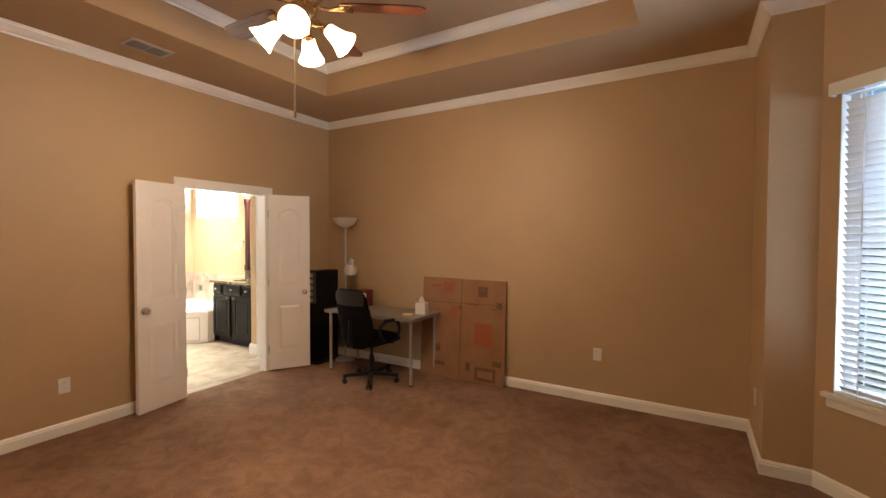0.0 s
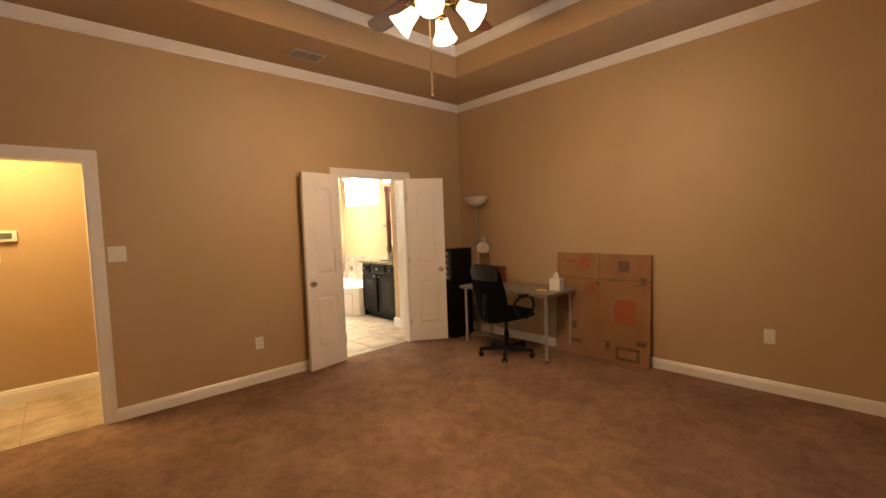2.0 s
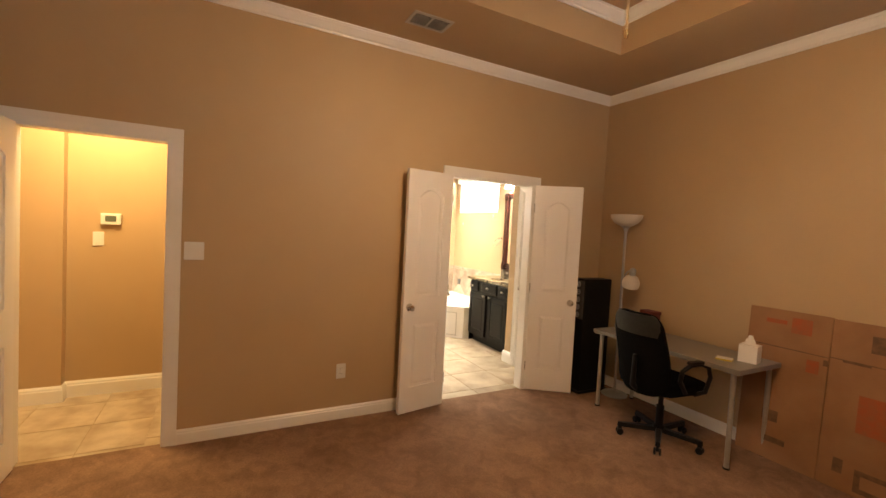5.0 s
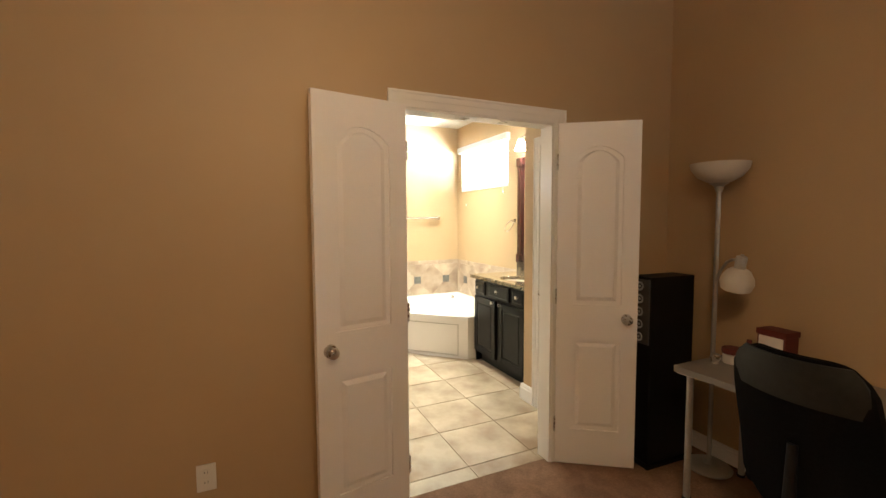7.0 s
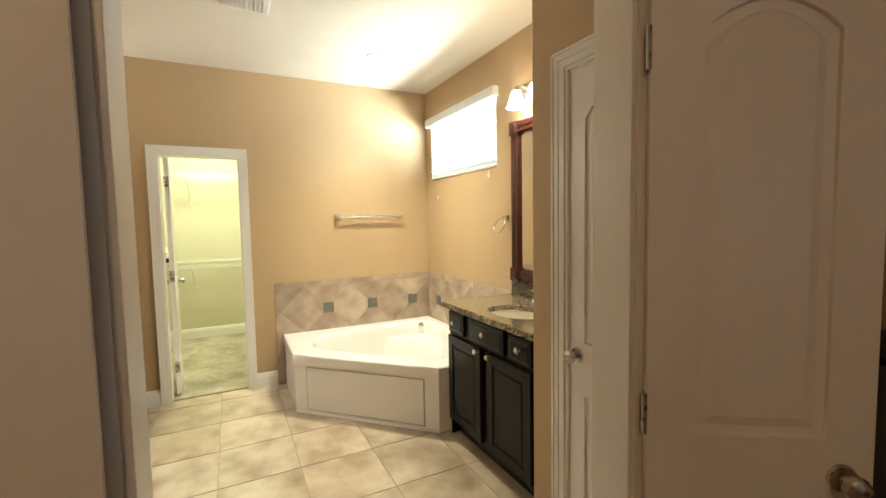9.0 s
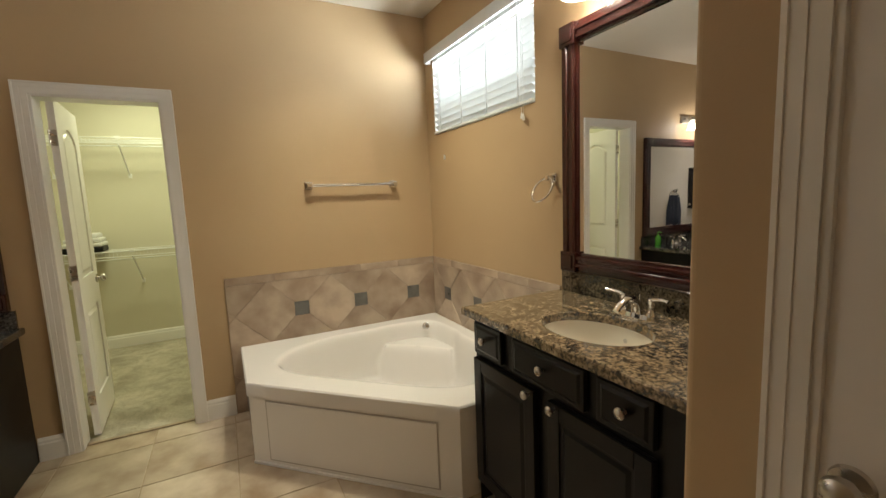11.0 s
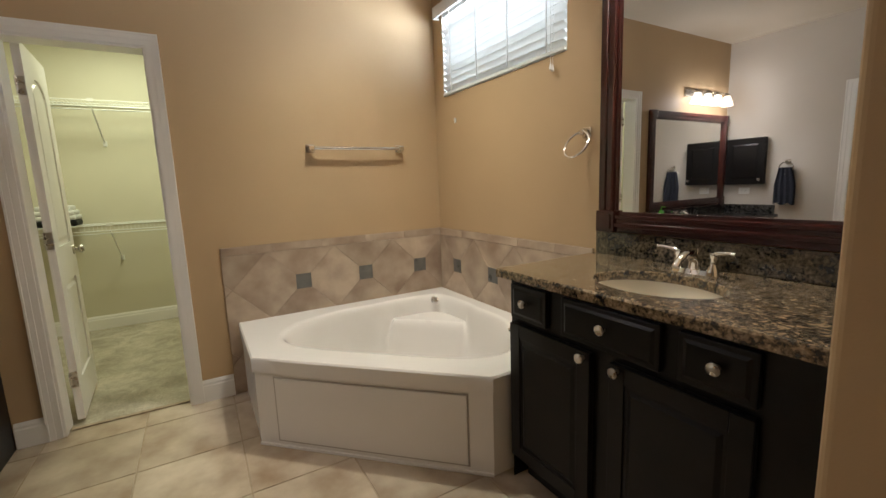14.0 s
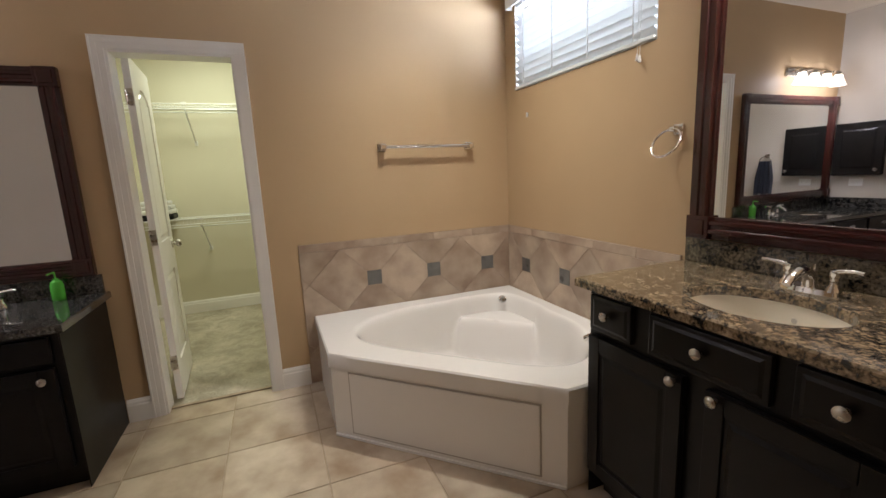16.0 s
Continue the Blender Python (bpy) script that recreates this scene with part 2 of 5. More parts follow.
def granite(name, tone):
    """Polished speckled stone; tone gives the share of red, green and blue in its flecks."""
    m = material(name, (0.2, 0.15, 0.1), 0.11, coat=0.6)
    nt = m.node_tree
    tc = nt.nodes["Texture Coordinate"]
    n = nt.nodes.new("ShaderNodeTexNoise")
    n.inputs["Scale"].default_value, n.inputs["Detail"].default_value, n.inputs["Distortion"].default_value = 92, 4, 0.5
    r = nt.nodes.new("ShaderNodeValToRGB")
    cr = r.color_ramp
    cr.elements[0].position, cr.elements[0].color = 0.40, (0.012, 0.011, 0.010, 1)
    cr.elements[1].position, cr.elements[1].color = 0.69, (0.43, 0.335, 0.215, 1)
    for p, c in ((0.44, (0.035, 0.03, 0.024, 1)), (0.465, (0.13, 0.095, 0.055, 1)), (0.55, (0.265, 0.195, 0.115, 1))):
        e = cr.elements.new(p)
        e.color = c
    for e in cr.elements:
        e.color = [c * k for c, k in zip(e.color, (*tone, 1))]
    v = nt.nodes.new("ShaderNodeTexVoronoi")
    v.inputs["Scale"].default_value = 125
    r2 = nt.nodes.new("ShaderNodeValToRGB")
    r2.color_ramp.elements[0].position, r2.color_ramp.elements[0].color = 0.25, (0.25, 0.25, 0.25, 1)
    r2.color_ramp.elements[1].position, r2.color_ramp.elements[1].color = 0.55, (1, 1, 1, 1)
    mix = nt.nodes.new("ShaderNodeMixRGB")
    mix.blend_type = "MULTIPLY"
    mix.inputs[0].default_value = 0.55
    for a in (n, v):
        nt.links.new(tc.outputs["Object"], a.inputs["Vector"])
    n3 = nt.nodes.new("ShaderNodeTexNoise")
    n3.inputs["Scale"].default_value, n3.inputs["Detail"].default_value = 24, 3
    nt.links.new(tc.outputs["Object"], n3.inputs["Vector"])
    blend = nt.nodes.new("ShaderNodeMix")
    blend.inputs[0].default_value = 0.42
    nt.links.new(n.outputs[0], blend.inputs[2])
    nt.links.new(n3.outputs[0], blend.inputs[3])
    nt.links.new(blend.outputs[0], r.inputs[0])
    nt.links.new(v.outputs["Color"], r2.inputs[0])
    nt.links.new(r.outputs[0], mix.inputs[1])
    nt.links.new(r2.outputs[0], mix.inputs[2])
    nt.links.new(mix.outputs[0], nt.nodes["Principled BSDF"].inputs["Base Color"])
    return m


GRANITE = granite("speckled_granite", (1, 1, 1))
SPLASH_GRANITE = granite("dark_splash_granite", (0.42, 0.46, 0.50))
DARK_GRANITE = granite("dark_grey_granite", (0.30, 0.38, 0.55))

# ---- building blocks ----
def box(bm, x0, y0, z0, x1, y1, z1, bevel=0.0, m=None):
    r = bmesh.ops.create_cube(bm, size=1.0)
    vs = r["verts"]
    for v in vs:
        v.co = Vector(((v.co.x + 0.5) * (x1 - x0) + x0, (v.co.y + 0.5) * (y1 - y0) + y0, (v.co.z + 0.5) * (z1 - z0) + z0))
    if m:
        bmesh.ops.transform(bm, matrix=m, verts=vs)
    if bevel:
        es = {e for v in vs for e in v.link_edges}
        bmesh.ops.bevel(bm, geom=list(es), offset=bevel, segments=2, affect="EDGES", profile=0.6)
    return bm


def boxed(x0, y0, z0, x1, y1, z1, bevel=0.0):
    return box(bmesh.new(), x0, y0, z0, x1, y1, z1, bevel)


def prism(bm, pts, h0, h1, inset=0.0, axis="z", bevel=0.0):
    """A polygon lifted from h0 to h1, its far face drawn in by inset. axis y: points are (x, z); axis x: points are (y, z)."""
    c = (sum(p[0] for p in pts) / len(pts), sum(p[1] for p in pts) / len(pts))
    ext = (max(abs(p[0] - c[0]) for p in pts), max(abs(p[1] - c[1]) for p in pts))

    def at(p, h):
        return {"z": (p[0], p[1], h), "y": (p[0], h, p[1]), "x": (h, p[0], p[1])}[axis]
    k = [(c[0] + (p[0] - c[0]) * (1 - inset / ext[0]), c[1] + (p[1] - c[1]) * (1 - inset / ext[1])) for p in pts]
    a = [bm.verts.new(at(p, h0)) for p in pts]
    b = [bm.verts.new(at(p, h1)) for p in k]
    n = len(pts)
    fs = [bm.faces.new(a), bm.faces.new(b)] + [bm.faces.new((a[i], a[(i + 1) % n], b[(i + 1) % n], b[i])) for i in range(n)]
    bmesh.ops.recalc_face_normals(bm, faces=fs)
    if bevel:
        bmesh.ops.bevel(bm, geom=list({e for f in fs for e in f.edges}), offset=bevel, segments=2, affect="EDGES", profile=0.6)
    return bm


def lathe(bm, prof, seg=20, m=None):
    """Turn a profile of (radius, height) round the z axis."""
    m = m or Matrix()
    rings = []
    for r, h in prof:
        if r < 1e-5:
            rings.append([bm.verts.new(m @ Vector((0, 0, h)))])
        else:
            rings.append([bm.verts.new(m @ Vector((r * math.cos(2 * math.pi * i / seg), r * math.sin(2 * math.pi * i / seg), h))) for i in range(seg)])
    for a, b in zip(rings, rings[1:]):
        for i in range(seg):
            j = (i + 1) % seg
            if len(a) == 1 and len(b) == 1:
                continue
            if len(a) == 1:
                bm.faces.new((a[0], b[j], b[i]))
            elif len(b) == 1:
                bm.faces.new((a[i], a[j], b[0]))
            else:
                bm.faces.new((a[i], a[j], b[j], b[i]))
    bmesh.ops.recalc_face_normals(bm, faces=bm.faces[:])
    return bm


def tube(bm, pts, r, seg=8, closed=False, cap=True):
    """A round bar along points."""
    ps = [Vector(p) for p in pts]
    n = len(ps)
    rings, up = [], None
    for i, p in enumerate(ps):
        a = ps[(i - 1) % n] if closed or i else ps[0]
        b = ps[(i + 1) % n] if closed or i < n - 1 else ps[-1]
        d = (b - a).normalized()
        if up is None:
            up = d.orthogonal().normalized()
        up = (up - d * up.dot(d)).normalized()
        side = d.cross(up)
        rad = r[i] if isinstance(r, (list, tuple)) else r
        rings.append([bm.verts.new(p + rad * (math.cos(2 * math.pi * k / seg) * up + math.sin(2 * math.pi * k / seg) * side)) for k in range(seg)])
    pairs = list(zip(rings, rings[1:])) + ([(rings[-1], rings[0])] if closed else [])
    for a, b in pairs:
        for k in range(seg):
            bm.faces.new((a[k], a[(k + 1) % seg], b[(k + 1) % seg], b[k]))
    if cap and not closed:
        bm.faces.new(rings[0])
        bm.faces.new(rings[-1])
    bmesh.ops.recalc_face_normals(bm, faces=bm.faces[:])
    return bm


def mesh_of(name, bm, mat, smooth=False):
    me = bpy.data.meshes.new(name)
    bm.to_mesh(me)
    bm.free()
    me.materials.append(mat)
    if smooth:
        for p in me.polygons:
            p.use_smooth = True
        me.set_sharp_from_angle(angle=radians(38))
    return me


def part(name, bm, mat, parent=None, label="", smooth=False, m=None):
    ob = new(name, mesh_of(name, bm, mat, smooth))
    if parent:
        ob.parent = parent
    if m:
        ob.matrix_basis = m
    return tagged(ob, label)


def thing(name, m, label, category, group="", kind=""):
    ob = new(name)
    ob.empty_display_size = 0.1
    ob.matrix_basis = m
    return tagged(ob, label, category, group, kind)


def setting(name, bm, mat, label, category, smooth=False):
    return tagged(part(name, bm, mat, smooth=smooth), label, category, "", "structure")


def wall_boxes(bm, axis, c0, c1, a0, a1, z0, z1, holes=()):
    """A wall of thickness c0..c1 that runs a0..a1 along axis, with holes (from, to, bottom, top)."""
    def put(p0, p1, q0, q1):
        if p1 - p0 > 1e-4 and q1 - q0 > 1e-4:
            if axis == "y":
                box(bm, c0, p0, q0, c1, p1, q1)
            else:
                box(bm, p0, c0, q0, p1, c1, q1)
    at = a0
    for h0, h1, b, t in sorted(holes):
        put(at, h0, z0, z1)
        put(h0, h1, z0, b)
        put(h0, h1, t, z1)
        at = h1
    put(at, a1, z0, z1)
    return bm


# ---- the large structure ----
XA, XA2, YB, YS = -4.05, -4.15, 4.16, -0.83          # bedroom: door wall and its bath face, far wall, wall behind the hall door
XC, YC, YD = -7.465, 4.25, 0.16                       # bath: closet wall, window wall, towel wall
ROOM_H, TRAY_H, BATH_H = 3.07, 3.38, 2.77
HALL_DOOR, BATH_DOOR, CLOSET_DOOR, DOOR_H = (-0.62, 0.157), (2.245, 3.185), (1.879, 2.487), 2.05
BAY = Vector((0.86, 3.45, 0))                         # where the slanted window wall begins

setting("wall_west", wall_boxes(bmesh.new(), "y", XA2, XA, -0.95, 4.37, 0, 3.5,
        [(*HALL_DOOR, 0, DOOR_H), (*BATH_DOOR, 0, DOOR_H)]), WALL, "tan painted bedroom wall with two door openings", "wall")
setting("wall_north", wall_boxes(bmesh.new(), "x", YB, YB + 0.12, XA, 0.72, 0, 3.5), WALL, "tan painted bedroom wall behind the desk", "wall")
setting("wall_return", wall_boxes(bmesh.new(), "y", 0.60, 0.72, 3.45, YB, 0, 3.5), WALL, "short tan return wall beside the window bay", "wall")
setting("wall_bay_strip", wall_boxes(bmesh.new(), "x", 3.45, 3.57, 0.72, 0.95, 0, 3.5), WALL, "narrow tan wall strip beside the window", "wall")
WIN1 = (0.10, 1.32, 0.62, 2.46)
bay = setting("wall_bay", wall_boxes(bmesh.new(), "x", 0.0, 0.12, 0.0, 3.0, 0, 3.5, [WIN1]), WALL, "slanted tan wall with a tall window", "wall")
BAY_M = Matrix.Translation(BAY) @ pose(0, 0, 0, 0, 0, -45)
bay.matrix_basis = BAY_M
setting("wall_east", wall_boxes(bmesh.new(), "y", 2.98, 3.10, -0.95, 1.33, 0, 3.5), WALL, "plain tan bedroom wall", "wall")
setting("wall_south", wall_boxes(bmesh.new(), "x", -0.95, YS, XA, 2.98, 0, 3.5), WALL, "tan painted wall behind the open door", "wall")
setting("floor_bedroom", boxed(XA2 + 0.06, -0.95, -0.12, 3.1, 4.2, 0), CARPET, "brown plush carpet with uneven pile", "carpet")

bm = bmesh.new()
T = (-3.23, 0.01, -0.17, 3.33)
for b in ((-4.17, -0.95, T[0], 4.28), (T[2], -0.95, 3.1, 4.28), (T[0], -0.95, T[2], T[1]), (T[0], T[3], T[2], 4.28)):
    box(bm, b[0], b[1], ROOM_H, b[2], b[3], 3.50)
box(bm, T[0], T[1], TRAY_H, T[2], T[3], 3.50)
setting("ceiling_bedroom", bm, CEIL_TAN, "tan tray ceiling with a recessed middle", "ceiling")


CROWN = [(o * 0.88, u * 0.84) for o, u in [(0, 0), (0, -0.095), (0.010, -0.095), (0.014, -0.080), (0.030, -0.070), (0.050, -0.045), (0.066, -0.026), (0.070, -0.014), (0.080, -0.012), (0.080, 0)]]
BASE = [(0, 0), (0.016, 0), (0.016, 0.098), (0.012, 0.106), (0.012, 0.118), (0.006, 0.130), (0.004, 0.135), (0, 0.135)]


LOW_BASE = [(o, u * 0.74) for o, u in BASE]


def run(name, profile, a, b, z, mat, label, category, cut=(0, 0)):
    """A moulding of profile (out from the wall, up) along a wall from a to b; the room lies to the left of the way. cut: mitre at the ends."""
    a, b = Vector((*a, 0)), Vector((*b, 0))
    d = (b - a).normalized()
    n = Vector((-d.y, d.x, 0))
    bm = bmesh.new()
    ends = []
    for p, s, k in ((a, 1, cut[0]), (b, -1, cut[1])):
        ends.append([bm.verts.new(p + n * o + d * s * k * o + Vector((0, 0, z + u))) for o, u in profile])
    m = len(profile)
    for i in range(m):
        bm.faces.new((ends[0][i], ends[0][(i + 1) % m], ends[1][(i + 1) % m], ends[1][i]))
    bm.faces.new(ends[0])
    bm.faces.new(ends[1])
    bmesh.ops.recalc_face_normals(bm, faces=bm.faces[:])
    return setting(name, bm, mat, label, category)


CR, BS = ("white crown moulding along the ceiling", "crown moulding"), ("white painted baseboard with a stepped top", "baseboard")
K = math.tan(radians(22.5))
for a, b, cut in (((0.60, YB), (XA, YB), (1, 1)), ((XA, YB), (XA, YS), (1, 1)), ((XA, YS), (2.98, YS), (1, 1)), ((0.60, 3.45), (0.60, YB), (-1, 1)),
                  ((0.86, 3.45), (0.60, 3.45), (K, -1)), ((2.98, 1.33), (0.86, 3.45), (K, K)), ((2.98, YS), (2.98, 1.33), (1, K))):
    run("trim_crown", CROWN, a, b, ROOM_H, TRIM, *CR, cut=cut)
for a, b in (((T[2], T[3]), (T[0], T[3])), ((T[0], T[3]), (T[0], T[1])), ((T[0], T[1]), (T[2], T[1])), ((T[2], T[1]), (T[2], T[3]))):
    run("trim_tray_crown", CROWN, a, b, TRAY_H, TRIM, "white crown moulding inside the tray ceiling", "crown moulding", cut=(1, 1))
for a, b, cut in (((0.60, YB), (XA, YB), (1, 1)), ((XA, YB), (XA, BATH_DOOR[1] + 0.072), (1, 0)), ((XA, BATH_DOOR[0] - 0.072), (XA, HALL_DOOR[1] + 0.072), (0, 0)),
                  ((XA, YS), (2.98, YS), (1, 1)), ((0.60, 3.45), (0.60, YB), (-1, 1)), ((0.86, 3.45), (0.60, 3.45), (K, -1)),
                  ((2.98, 1.33), (0.86, 3.45), (K, K)), ((2.98, YS), (2.98, 1.33), (1, K))):
    run("baseboard", LOW_BASE, a, b, 0, TRIM, *BS, cut=cut)

# bath shell
setting("wall_closet_side", wall_boxes(bmesh.new(), "y", XC - 0.12, XC, 0.04, 4.37, 0, 3.0, [(*CLOSET_DOOR, 0, DOOR_H)]), WALL, "tan bathroom wall with the closet doorway", "wall")
WIN2 = (-7.335, -6.165, 1.875, 2.455)
setting("wall_window_side", wall_boxes(bmesh.new(), "x", YC, YC + 0.12, XC, XA2, 0, 3.0, [WIN2]), WALL, "tan bathroom wall with a high window", "wall")
setting("wall_towel_side", wall_boxes(bmesh.new(), "x", YD - 0.12, YD, XC, -5.35, 0, 3.0, [(-6.30, -5.54, 0, DOOR_H)]), PALE_WALL, "pale greige bathroom wall behind the second vanity", "wall")
WC_DOOR, WING_X, WING_Y = (-4.685, -4.222), -4.895, 3.57
bm = wall_boxes(bmesh.new(), "x", WING_Y, WING_Y + 0.12, WC_DOOR[0] - 0.02, XA2, 0, 3.0, [(*WC_DOOR, 0, DOOR_H)])
R = 0.02
prism(bm, [(WING_X, YC), (WING_X, WING_Y + R)] + [(WING_X + R - R * math.cos(a), WING_Y + R - R * math.sin(a)) for a in (0.4, 0.8, 1.2)]
      + [(WING_X + R, WING_Y), (WC_DOOR[0] - 0.02, WING_Y), (WC_DOOR[0] - 0.02, WING_Y + 0.12), (WING_X + 0.12, WING_Y + 0.12), (WING_X + 0.12, YC)], 0, 3.0)
setting("wall_wing", bm, WALL, "tan wing wall beside the vanity", "wall")
setting("wall_hall_back", wall_boxes(bmesh.new(), "y", -5.29, -5.23, -2.2, 1.30, 0, 3.0), WALL, "tan hall wall with a thermostat", "wall")
setting("wall_bath_east", wall_boxes(bmesh.new(), "y", -5.35, -5.29, -2.2, 1.30, 0, 3.0), PALE_WALL, "pale greige bathroom wall facing the second mirror", "wall")
setting("wall_hall_jog", wall_boxes(bmesh.new(), "y", -5.23, -5.13, -2.2, -0.65, 0, 3.0), WALL, "tan hall wall corner", "wall")
setting("wall_hall_end", wall_boxes(bmesh.new(), "x", 1.18, 1.30, -5.23, XA2, 0, 3.0), WALL, "tan wall between hall and bathroom", "wall")
setting("wall_hall_far", wall_boxes(bmesh.new(), "x", -2.2, -2.08, -5.13, XA2, 0, 3.0), WALL, "tan wall at the end of the hall", "wall")
setting("wall_hall_near", wall_boxes(bmesh.new(), "y", XA2, XA2 + 0.12, -2.2, -0.95, 0, 3.0), WALL, "tan hall wall", "wall")
setting("ceiling_bath", boxed(XC - 0.12, 0.04, BATH_H, XA2, 4.37, 3.0), CEIL_WHITE, "cream painted bathroom ceiling", "ceiling")
setting("ceiling_hall", boxed(-5.35, -2.2, 2.745, XA2, 0.04, 3.0), CEIL_WHITE, "cream painted hall ceiling", "ceiling")
setting("ceiling_hall_north", boxed(-5.23, 0.04, 2.745, XA2, 1.18, 2.765), CEIL_WHITE, "cream painted hall ceiling end", "ceiling")

# closet shell
setting("wall_closet_back", wall_boxes(bmesh.new(), "y", -9.80, -9.68, 0.9, 3.6, 0, 3.0), CLOSET_WALL, "pale closet back wall", "wall")
setting("wall_closet_left", wall_boxes(bmesh.new(), "x", 0.9, 1.02, -9.68, XC - 0.12, 0, 3.0), CLOSET_WALL, "pale closet side wall", "wall")
setting("wall_closet_right", wall_boxes(bmesh.new(), "x", 3.48, 3.6, -9.68, XC - 0.12, 0, 3.0), CLOSET_WALL, "pale closet side wall", "wall")
setting("ceiling_closet", boxed(-9.8, 0.9, 2.745, XC - 0.12, 3.6, 3.0), CLOSET_WALL, "pale closet ceiling", "ceiling")
setting("floor_closet", boxed(-9.8, 0.9, -0.12, XC - 0.06, 3.6, 0.004), CLOSET_CARPET, "grey beige plush closet carpet", "carpet")
for a, b, cut in (((-9.68, 3.48), (-9.68, 1.02), (1, 1)), ((-9.68, 1.02), (XC - 0.12, 1.02), (1, 0)), ((XC - 0.12, 3.48), (-9.68, 3.48), (0, 1)),
                  ((XC, CLOSET_DOOR[0] - 0.058), (XC, 1.70), (0, 0)), ((XC, 2.715), (XC, CLOSET_DOOR[1] + 0.058), (0, 0)),
                  ((WC_DOOR[0] - 0.058, WING_Y), (WING_X, WING_Y), (0, -1)), ((WING_X, WING_Y), (WING_X, 3.695), (-1, 0)),
                  ((-5.23, 1.18), (-5.23, -0.65), (1, 1)), ((-5.23, -0.65), (-5.13, -0.65), (1, -1)), ((-5.13, -0.65), (-5.13, -2.08), (-1, 1)),
                  ((-5.35, 1.30), (XA2, 1.30), (-1, 1)), ((-5.35, YD), (-5.35, 1.30), (1, -1)), ((-5.47, YD), (-5.35, YD), (0, 1)), ((-6.88, YD), (-6.372, YD), (0, 0))):
    run("baseboard", BASE, a, b, 0, TRIM, *BS, cut=cut)

# ---- doors ----
def arch(x0, x1, z0, z1, rise, n=10):
    """A panel outline with straight sides and an arched top."""
    pts = [(x0, z0), (x1, z0)]
    for i in range(n + 1):
        k = i / n
        pts.append((x1 + (x0 - x1) * k, z1 - rise + rise * math.sin(math.pi * k) ** 0.8))
    return pts


def knob(parent, x, z, side, y, mat=NICKEL, lever=False):
    """A door knob on its rosette; side -1 or 1 is the way it points along y."""
    m = Matrix.Translation((x, y, z)) @ pose(0, 0, 0, -90 * side)
    k = part("knob", lathe(bmesh.new(), [(0, 0.058), (0.014, 0.057), (0.024, 0.050), (0.027, 0.040), (0.023, 0.030), (0.012, 0.024), (0.010, 0.006), (0.0, 0.005)], 18, m), mat, parent, "brushed nickel knob", True)
    part("rosette", lathe(bmesh.new(), [(0, 0.010), (0.012, 0.009), (0.028, 0.007), (0.031, 0.0), (0, 0)], 20, m), mat, k, "", True)
    return k


def door_leaf(name, w, label, hinge_side=1, height=2.03):
    """A two-panel door leaf with an arched upper panel: hinge edge at x 0, faces at y 0 and 0.035."""
    t, st = 0.035, min(0.115, w * 0.2)
    d = thing(name, Matrix(), label, "door", kind="structure")
    g = 0.011
    part("core", boxed(0.001, g, 0.012, w - 0.001, t - g, height + 0.011), DOOR, d)
    for y0, y1 in ((0, g), (t - g, t)):
        part("stile", boxed(0, y0, 0.012, st, y1, height + 0.012), DOOR, d)
        part("stile", boxed(w - st, y0, 0.012, w, y1, height + 0.012), DOOR, d)
        part("bottom_rail", boxed(st, y0, 0.012, w - st, y1, 0.225), DOOR, d)
        part("lock_rail", boxed(st, y0, 0.775, w - st, y1, 0.985), DOOR, d)
        up = arch(st, w - st, 0.985, 1.905, 0.07)[2:]
        part("top_rail", prism(bmesh.new(), [(st, height + 0.012), (w - st, height + 0.012)] + up, y0, y1, 0, "y"), DOOR, d)
    for side, ya, yb in ((-1, g, 0.002), (1, t - g, t - 0.002)):
        i0 = st + 0.022
        part("panel", prism(bmesh.new(), [(i0, 0.247), (w - i0, 0.247), (w - i0, 0.753), (i0, 0.753)], ya, yb, 0.022, "y"), DOOR, d)
        part("panel", prism(bmesh.new(), arch(i0, w - i0, 1.007, 1.882, 0.066), ya, yb, 0.022, "y"), DOOR, d)
    for z in (0.25, 1.03, 1.82):
        bm = bmesh.new()
        yh = t if hinge_side > 0 else 0.0
        tube(bm, [(-0.004, yh, z - 0.045), (-0.004, yh, z + 0.045)], 0.006, 10)
        box(bm, -0.003, 0.003, z - 0.045, 0.0015, t - 0.003, z + 0.045)
        part("hinge", bm, NICKEL, d, "nickel butt hinge")
    return d


